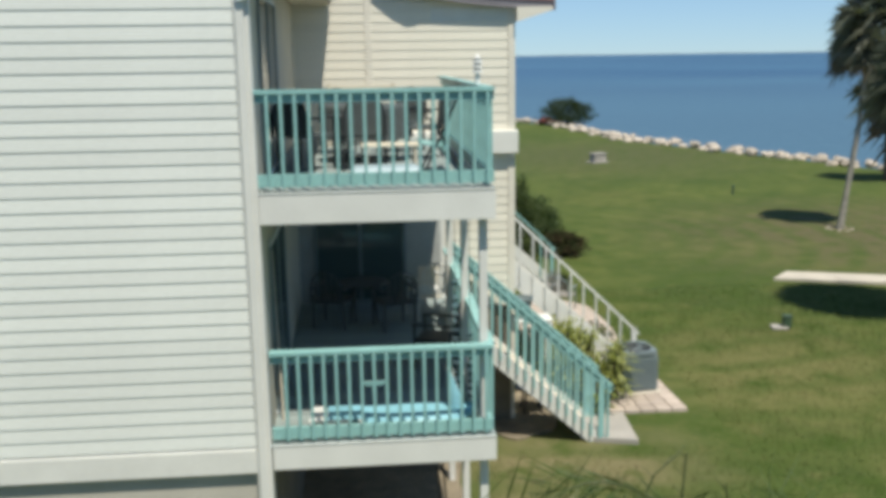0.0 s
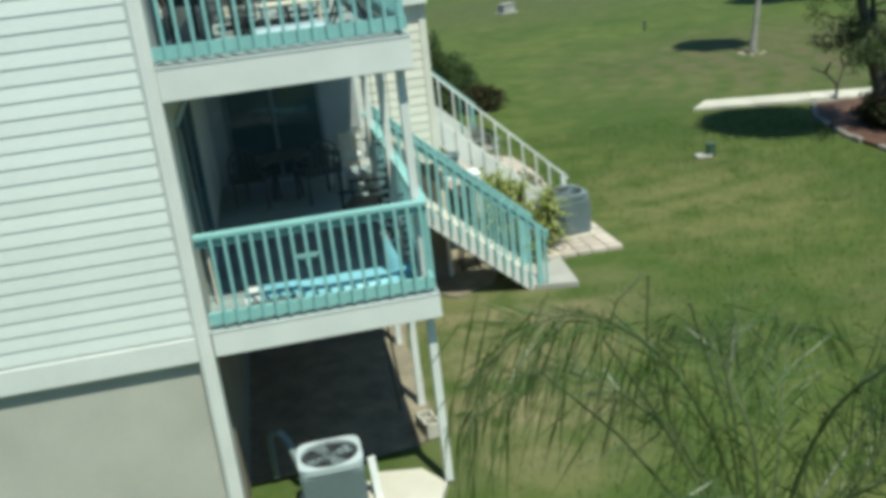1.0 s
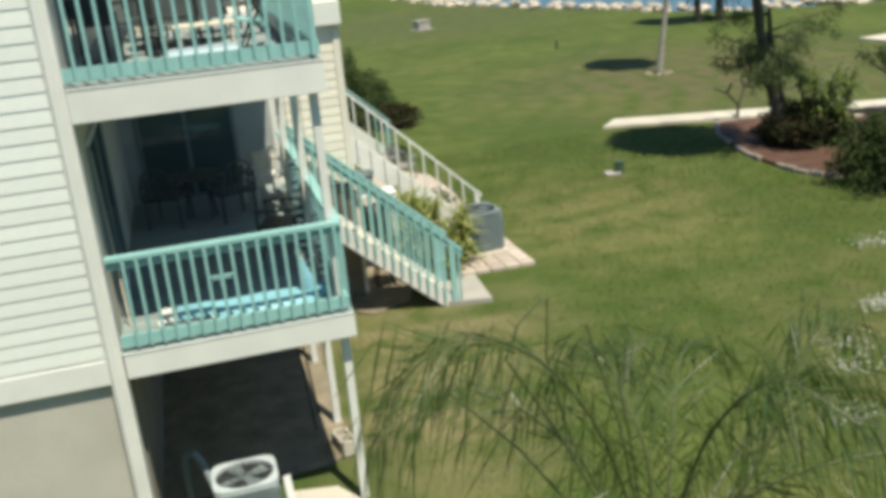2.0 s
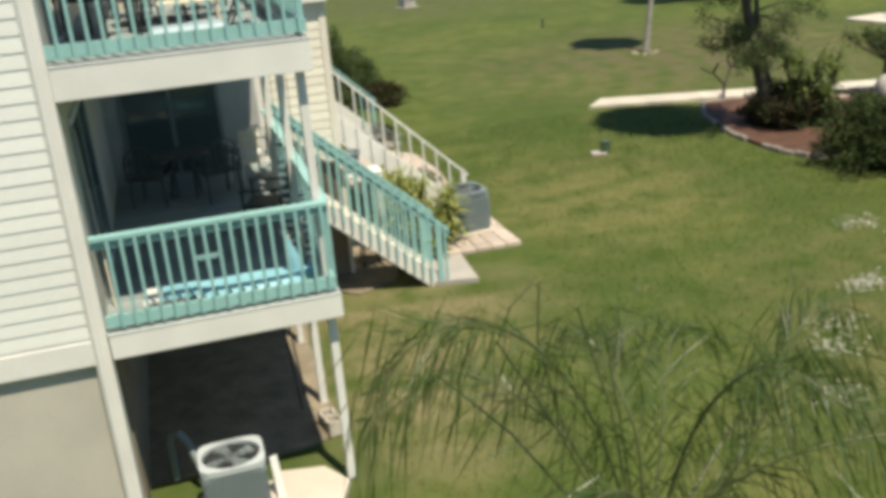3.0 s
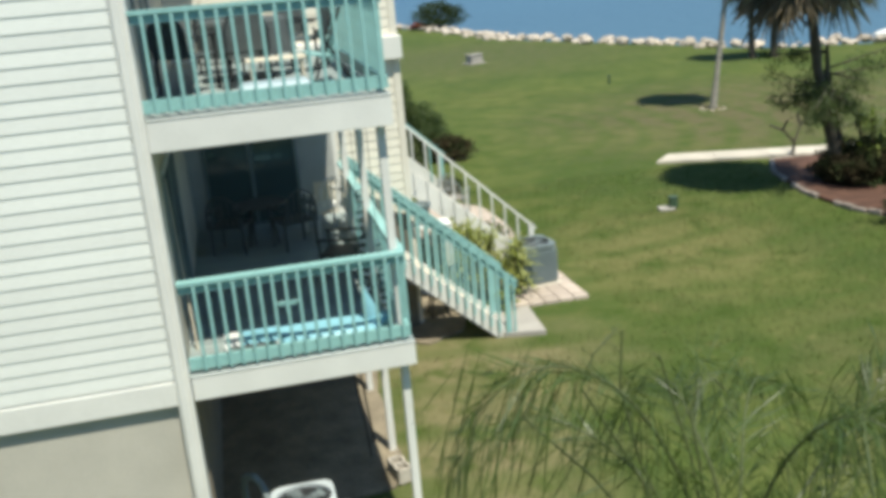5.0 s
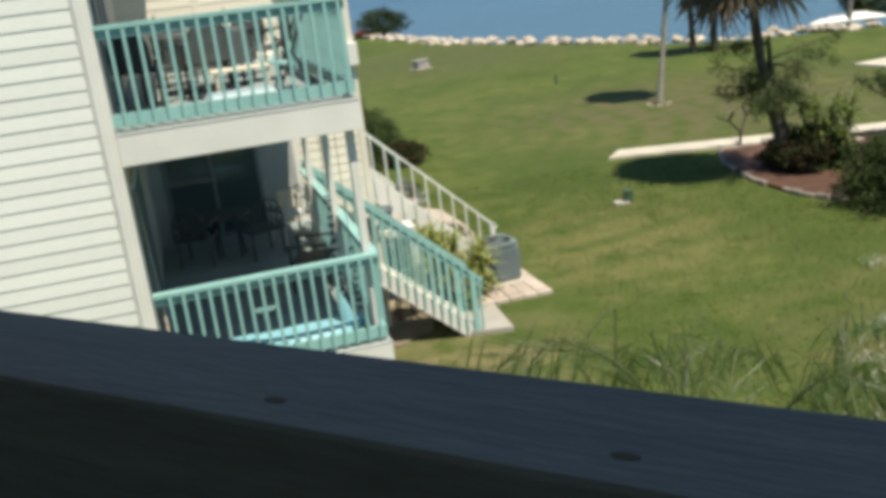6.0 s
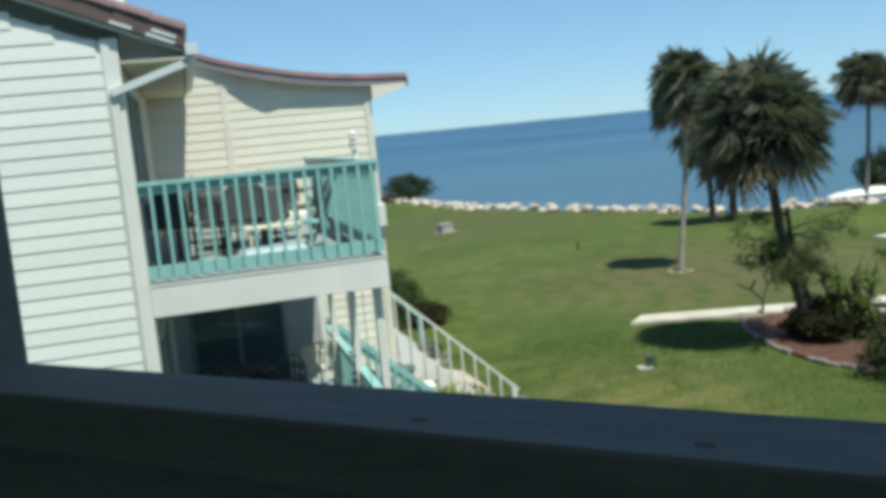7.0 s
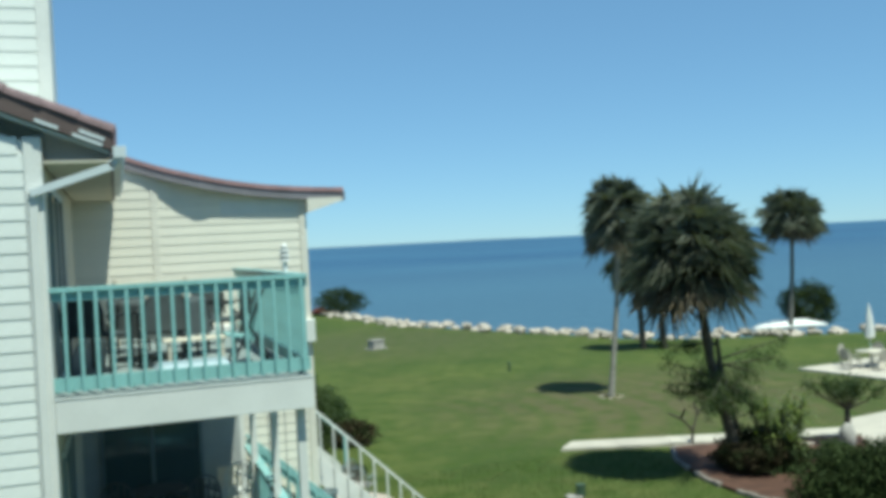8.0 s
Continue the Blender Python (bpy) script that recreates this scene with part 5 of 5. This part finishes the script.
for i in range(4):
    part("seat_slat", box(-0.55, 0.55, -0.2 + i * 0.1, -0.12 + i * 0.1, 0.40, 0.43, 0.004), M_CREAM, bench)
for i in range(3):
    part("back_slat", box(-0.55, 0.55, 0.22, 0.245, 0.52 + i * 0.14, 0.62 + i * 0.14, 0.004), M_CREAM, bench)
for x in (-0.5, 0.5):
    for y in (-0.18, 0.23):
        part("leg", box(x - 0.025, x + 0.025, y - 0.025, y + 0.025, 0, 0.4 if y < 0 else 0.94), M_CREAM, bench)
tub = tagged(part("storage_tub", box(0.95, 1.75, 0.75, 1.25, UP, UP + 0.13, 0.05), M_PALE), "low pale blue plastic tub on the upper deck", "tub")


def folding_chair(at, turn, material, label):
    fold = thing("folding_chair", label, "chair", at, turn=turn)
    part("canvas", bar((-0.02, 0, 0.25), (0.16, 0.0, 0.98), 0.5, 0.02), material, fold)
    part("seat", bar((-0.3, 0, 0.36), (0.02, 0, 0.30), 0.48, 0.02), material, fold)
    for y in (-0.25, 0.25):
        part("leg", bar((-0.25, y, 0), (0.2, y, 1.0), 0.025, 0.025), M_BLACK, fold)
        part("leg", bar((0.22, y, 0), (-0.15, y, 0.62), 0.025, 0.025), M_BLACK, fold)


folding_chair((2.05, 1.5, UP), 0, M_TEAL, "teal canvas folding chair by the upper railing")
fl = bmesh.new()
rows = []
for i, (z, w) in enumerate(((0.0, 0.05), (0.12, 0.085), (0.30, 0.07), (0.45, 0.035), (0.56, 0.012))):
    lean = 0.11 * (1 - z / 0.56)
    rows.append([fl.verts.new((lean + w * math.cos(2 * math.pi * k / 10), 0.5 * w * math.sin(2 * math.pi * k / 10) + 0.04 * z, z)) for k in range(10)])
for a, b in zip(rows, rows[1:]):
    for k in range(10):
        fl.faces.new((a[k], a[(k + 1) % 10], b[(k + 1) % 10], b[k]))
fl.faces.new(rows[0][::-1])
fl.faces.new(rows[-1])
swim = part("swim_float", fl, M_BLUE)
swim.matrix_world = pose(2.0, 0.5, LOW)
tagged(swim, "slack pale blue swim float standing on the lower deck", "float")

lamp = thing("rail_lamp", "small white striped lantern standing on the railing", "lantern", (W - 0.06, 1.0, UP + RAIL))
part("stem", tube((0, 0, 0), (0, 0, 0.12), 0.03, 0.025, 10), M_WHITE, lamp)
for i in range(3):
    part("ring", tube((0, 0, 0.12 + i * 0.055), (0, 0, 0.15 + i * 0.055), 0.055, 0.05, 14), M_WHITE, lamp)
    part("band", tube((0, 0, 0.15 + i * 0.055), (0, 0, 0.175 + i * 0.055), 0.038, 0.038, 12), M_METAL, lamp, "dark band between the rings")
part("finial", tube((0, 0, 0.285), (0, 0, 0.33), 0.04, 0.005, 12), M_WHITE, lamp)


def door(z, y0, y1):
    d = thing("door_1" if z == LOW else "door_2", "sliding glass door with pale frame onto the deck", "door", kind="structure")
    part("pane", box(0.012, 0.022, y0 + 0.05, y1 - 0.05, z + 0.06, z + 2.0), M_GLASS, d)
    for a, b in ((y0, y0 + 0.06), ((y0 + y1) / 2 - 0.03, (y0 + y1) / 2 + 0.03), (y1 - 0.06, y1)):
        part("stile", box(0.003, 0.035, a, b, z, z + 2.06, 0.004), M_METAL, d)
    part("head", box(0.003, 0.036, y0, y1, z + 1.99, z + 2.06), M_METALW, d)
    part("sill", box(0.003, 0.036, y0, y1, z, z + 0.06), M_METALW, d)


door(UP, 0.9, 2.9)
door(LOW, 0.9, 2.9)

# lower deck
for i, (x0, x1, y, m_) in enumerate(((0.42, 0.60, 0.42, M_WHITE), (0.62, 1.0, 0.45, M_BLUE))):
    lg = thing("slatted_lounger", "low slatted deck lounger with pale straps", "lounger", (0, y, LOW)) if i == 0 else lg
    for k in range(5):
        part("strap", box(x0, x1, -0.2 + k * 0.085, -0.145 + k * 0.085, 0.16, 0.175), m_, lg)
for x in (0.44, 0.98):
    part("side_bar", box(x - 0.015, x + 0.015, 0.2 - 0.02 - 0.43, 0.24, 0.13, 0.16), M_WHITE, lg)
    for y in (-0.2, 0.2):
        part("leg", box(x - 0.012, x + 0.012, y - 0.012, y + 0.012, 0, 0.13), M_WHITE, lg)


def paddle_board(at, length, label):
    bm = bmesh.new()
    n = 14
    rows = []
    for i in range(n + 1):
        f = i / n
        w = 0.3 * (math.sin(math.pi * (0.04 + 0.92 * f))) ** 0.6
        up = 0.06 * (abs(f - 0.5) * 2) ** 3
        x = (f - 0.5) * length
        rows.append([bm.verts.new(p) for p in ((x, -w, 0.05 + up), (x, -w * 0.8, 0.12 + up), (x, w * 0.8, 0.12 + up), (x, w, 0.05 + up), (x, w * 0.7, 0.0 + up), (x, -w * 0.7, up))])
    for a, b in zip(rows, rows[1:]):
        for j in range(6):
            bm.faces.new((a[j], a[(j + 1) % 6], b[(j + 1) % 6], b[j]))
    bm.faces.new(rows[0])
    bm.faces.new(rows[-1])
    bmesh.ops.recalc_face_normals(bm, faces=bm.faces)
    ob = part("paddle_board", bm, M_BLUE)
    ob.matrix_world = pose(*at)
    return tagged(ob, label, "board")


paddle_board((1.58, 0.5, LOW), 1.35, "pale blue plastic board lying on the lower deck")
sp = thing("wind_spinner", "hanging black and white spiral wind spinner", "wind spinner", (2.12, 1.0, LOW + 0.25))
for i in range(26):
    a = i * 0.5
    part("vane", box(-0.045, 0.045, -0.006, 0.006, i * 0.05, i * 0.05 + 0.028), M_WHITE if i % 2 else M_BLACK, sp).matrix_local = Matrix.Rotation(a, 4, "Z")
part("cord", tube((0, 0, 1.3), (0, 0, UP - 0.27 - LOW - 0.25), 0.004, None, 5), M_BLACK, sp)
sp2 = thing("wind_spinner", "hanging black and white spiral wind spinner by the railing", "wind spinner", (2.24, 0.55, LOW + 0.15))
for i in range(20):
    part("vane", box(-0.035, 0.035, -0.006, 0.006, i * 0.045, i * 0.045 + 0.025), M_WHITE if i % 2 else M_BLACK, sp2).matrix_local = Matrix.Rotation(i * 0.5 + 1, 4, "Z")
part("cord", tube((0, 0, 0.9), (0, 0, UP - 0.27 - LOW - 0.15), 0.004, None, 5), M_BLACK, sp2)
em = thing("rail_ornament", "teal metal cross-shaped ornament fixed to the balusters", "ornament", (1.14, 0.0, LOW + 0.60))
part("plate", box(-0.10, 0.10, -0.012, 0.0, 0.02, 0.05, 0.004), M_TEAL, em)
part("bow", box(-0.13, 0.13, -0.016, -0.012, 0.05, 0.075, 0.002), M_TEAL, em)
part("stem", box(-0.02, 0.02, -0.018, -0.012, -0.06, 0.05, 0.002), M_TEAL, em)
for x, y, t, m_ in ((2.05, 5.0, 200, M_WHITE), (0.6, 4.6, 160, M_CHAIRDK), (1.5, 4.4, 200, M_CHAIRDK)):
    garden_chair((x, y), t, m_, "white plastic armchair on the shaded lower deck" if m_ is M_WHITE else "dark grey metal patio chair on the shaded lower deck", LOW, group="lower deck chairs")
round_table((1.05, 4.9), 0.4, 0.62, M_CHAIRDK, "low round dark table on the shaded lower deck", LOW)
garden_chair((2.0, 2.4), 250, M_BLACK, "black wire-backed chair beside the side railing", LOW, group="lower deck chairs")
round_table((4.1, 6.9), 0.32, 0.5, M_BLACK, "small black metal table in the shade below the stair", 0.0)
tray = tagged(part("serving_tray", box(4.0, 4.3, 6.75, 6.95, 0.5, 0.525, 0.008), M_WHITE), "white tray lying on the small black table", "tray")
pole = tagged(part("fishing_rod", tube((0.1, 0.7, LOW), (0.04, 0.95, LOW + 1.95), 0.014, 0.006, 7), M_CREAM), "pale thin rod leaning against the side wall", "rod")

# ---- things on the lawn ----
ub = thing("utility_box", "pale grey utility box on the lawn near the shore", "utility box", (15.6, 47.9, -0.03), turn=20)
part("cabinet", box(-0.42, 0.42, -0.3, 0.3, 0.05, 0.52, 0.02), M_CONCG, ub)
part("lid", box(-0.46, 0.46, -0.34, 0.34, 0.52, 0.57, 0.015), M_CONCG, ub)
part("base", box(-0.6, 0.55, -0.45, 0.45, 0.0, 0.06, 0.01), M_CONCG, ub)
vb = thing("valve_box", "small dark green valve box on a concrete pad", "valve box", (11.08, 11.65, 0.0), turn=-12)
part("pad", box(-0.26, 0.12, -0.16, 0.16, -0.04, 0.02, 0.008), M_CONCG, vb)
part("box_body", box(0.0, 0.2, -0.09, 0.1, 0.0, 0.26, 0.015), M_GREENBOX, vb)
part("box_lid", box(-0.012, 0.212, -0.1, 0.11, 0.26, 0.29, 0.008), M_GREENBOX, vb)
st_ = thing("sprinkler_post", "short dark green sprinkler post in the lawn", "post", (18.4, 33.3, -0.03))
part("post", tube((0, 0, 0), (0, 0, 0.4), 0.06, 0.05, 10), M_GREENBOX, st_)
part("cap", tube((0, 0, 0.4), (0, 0, 0.44), 0.075, 0.06, 10), M_GREENBOX, st_)
ring = thing("palm_base_stones", "low ring of pale stones round the palm trunk", "edging", (18.85, 24.0, -0.02))
for i in range(9):
    a = 2 * math.pi * i / 9
    shared("stone", ROCKS[i % 7], ring, (0.45 * math.cos(a), 0.45 * math.sin(a), 0.0)).scale = (0.08, 0.08, 0.035)


def upturned_boat(at, length, turn, label="white skiff lying upside down near the shore", paint=M_WHITE):
    b = thing("upturned_boat", label, "boat", (*at, 0.0), turn=turn)
    bm = bmesh.new()
    n = 18
    rows = []
    for i in range(n + 1):
        f = i / n
        k = max(0.02, math.sin(math.pi * (0.02 + 0.96 * f))) ** 0.7
        x = (f - 0.5) * length
        rows.append([bm.verts.new((x, 0.62 * k * math.cos(a), 0.20 + 0.48 * k * math.sin(a))) for a in [math.pi * j / 8 for j in range(9)]])
    for a, c in zip(rows, rows[1:]):
        for j in range(8):
            bm.faces.new((a[j], a[j + 1], c[j + 1], c[j]))
    bmesh.ops.recalc_face_normals(bm, faces=bm.faces)
    for f in bm.faces:
        f.smooth = True
    hull = part("hull", bm, paint, b)
    hull.modifiers.new("thick", "SOLIDIFY").thickness = -0.02
    part("keel", box(-length * 0.25, length * 0.25, -0.02, 0.02, 0.655, 0.695), paint, b)
    for x in (-length * 0.28, length * 0.28):
        part("trestle", box(x - 0.05, x + 0.05, -0.45, 0.45, -0.03, 0.26, 0.01), M_DARKWOOD, b)


upturned_boat((38.7, 38.0), 4.7, -14)
upturned_boat((18.75, 80.5), 2.2, -55, "small faded red dinghy lying upside down by the rocks", M_RED)

# ---- patio furniture ----
um = thing("closed_umbrella", "tall white garden umbrella, folded shut", "umbrella", (31.35, 23.6, 0.06))
part("pole", tube((0, 0, 0), (0, 0, 2.75), 0.022, None, 10), M_METALW, um)
cv = bmesh.new()
prof = [(0.05, 1.25), (0.17, 1.3), (0.15, 1.7), (0.11, 2.2), (0.03, 2.68)]
n = 20
loops = [[cv.verts.new((q * (1 + 0.22 * (i % 2)) * math.cos(2 * math.pi * i / n), q * (1 + 0.22 * (i % 2)) * math.sin(2 * math.pi * i / n), z)) for i in range(n)] for q, z in prof]
for a, b in zip(loops, loops[1:]):
    for i in range(n):
        cv.faces.new((a[i], a[(i + 1) % n], b[(i + 1) % n], b[i]))
part("canopy", cv, M_WHITE, um, "folded white canvas canopy")
part("finial", tube((0, 0, 2.72), (0, 0, 2.82), 0.03, 0.01, 10), M_WHITE, um)
part("base", tube((0, 0, 0), (0, 0, 0.1), 0.28, 0.24, 20), M_METAL, um)
round_table((31.35, 23.6), 0.6, 0.72, M_CREAM, "round cream patio table under the folded umbrella", 0.06)
for i in range(5):
    a = i * 2 * math.pi / 5 + 0.6
    garden_chair((31.35 + 1.05 * math.cos(a), 23.6 + 1.05 * math.sin(a)), math.degrees(a) - 90, M_TAUPE, "taupe sling patio chair round the table", 0.06, group="chairs round the patio table", seat_mat=M_TAUPE, sling=True)

bd = thing("door_3", "dark sliding glass door at the back of the lower porch", "door", kind="structure")
part("pane", box(0.30, 0.98, DEEP - 0.622, DEEP - 0.612, LOW + 0.06, LOW + 2.05), M_GLASS, bd)
part("pane", box(1.04, 1.72, DEEP - 0.622, DEEP - 0.612, LOW + 0.06, LOW + 2.05), M_GLASS, bd)
for a, b in ((0.24, 0.30), (0.98, 1.04), (1.72, 1.78)):
    part("stile", box(a, b, DEEP - 0.635, DEEP - 0.603, LOW, LOW + 2.11, 0.004), M_METAL, bd)
part("head", box(0.24, 1.78, DEEP - 0.634, DEEP - 0.603, LOW + 2.05, LOW + 2.112), M_METAL, bd)
part("sill", box(0.24, 1.78, DEEP - 0.634, DEEP - 0.603, LOW, LOW + 0.06), M_METAL, bd)
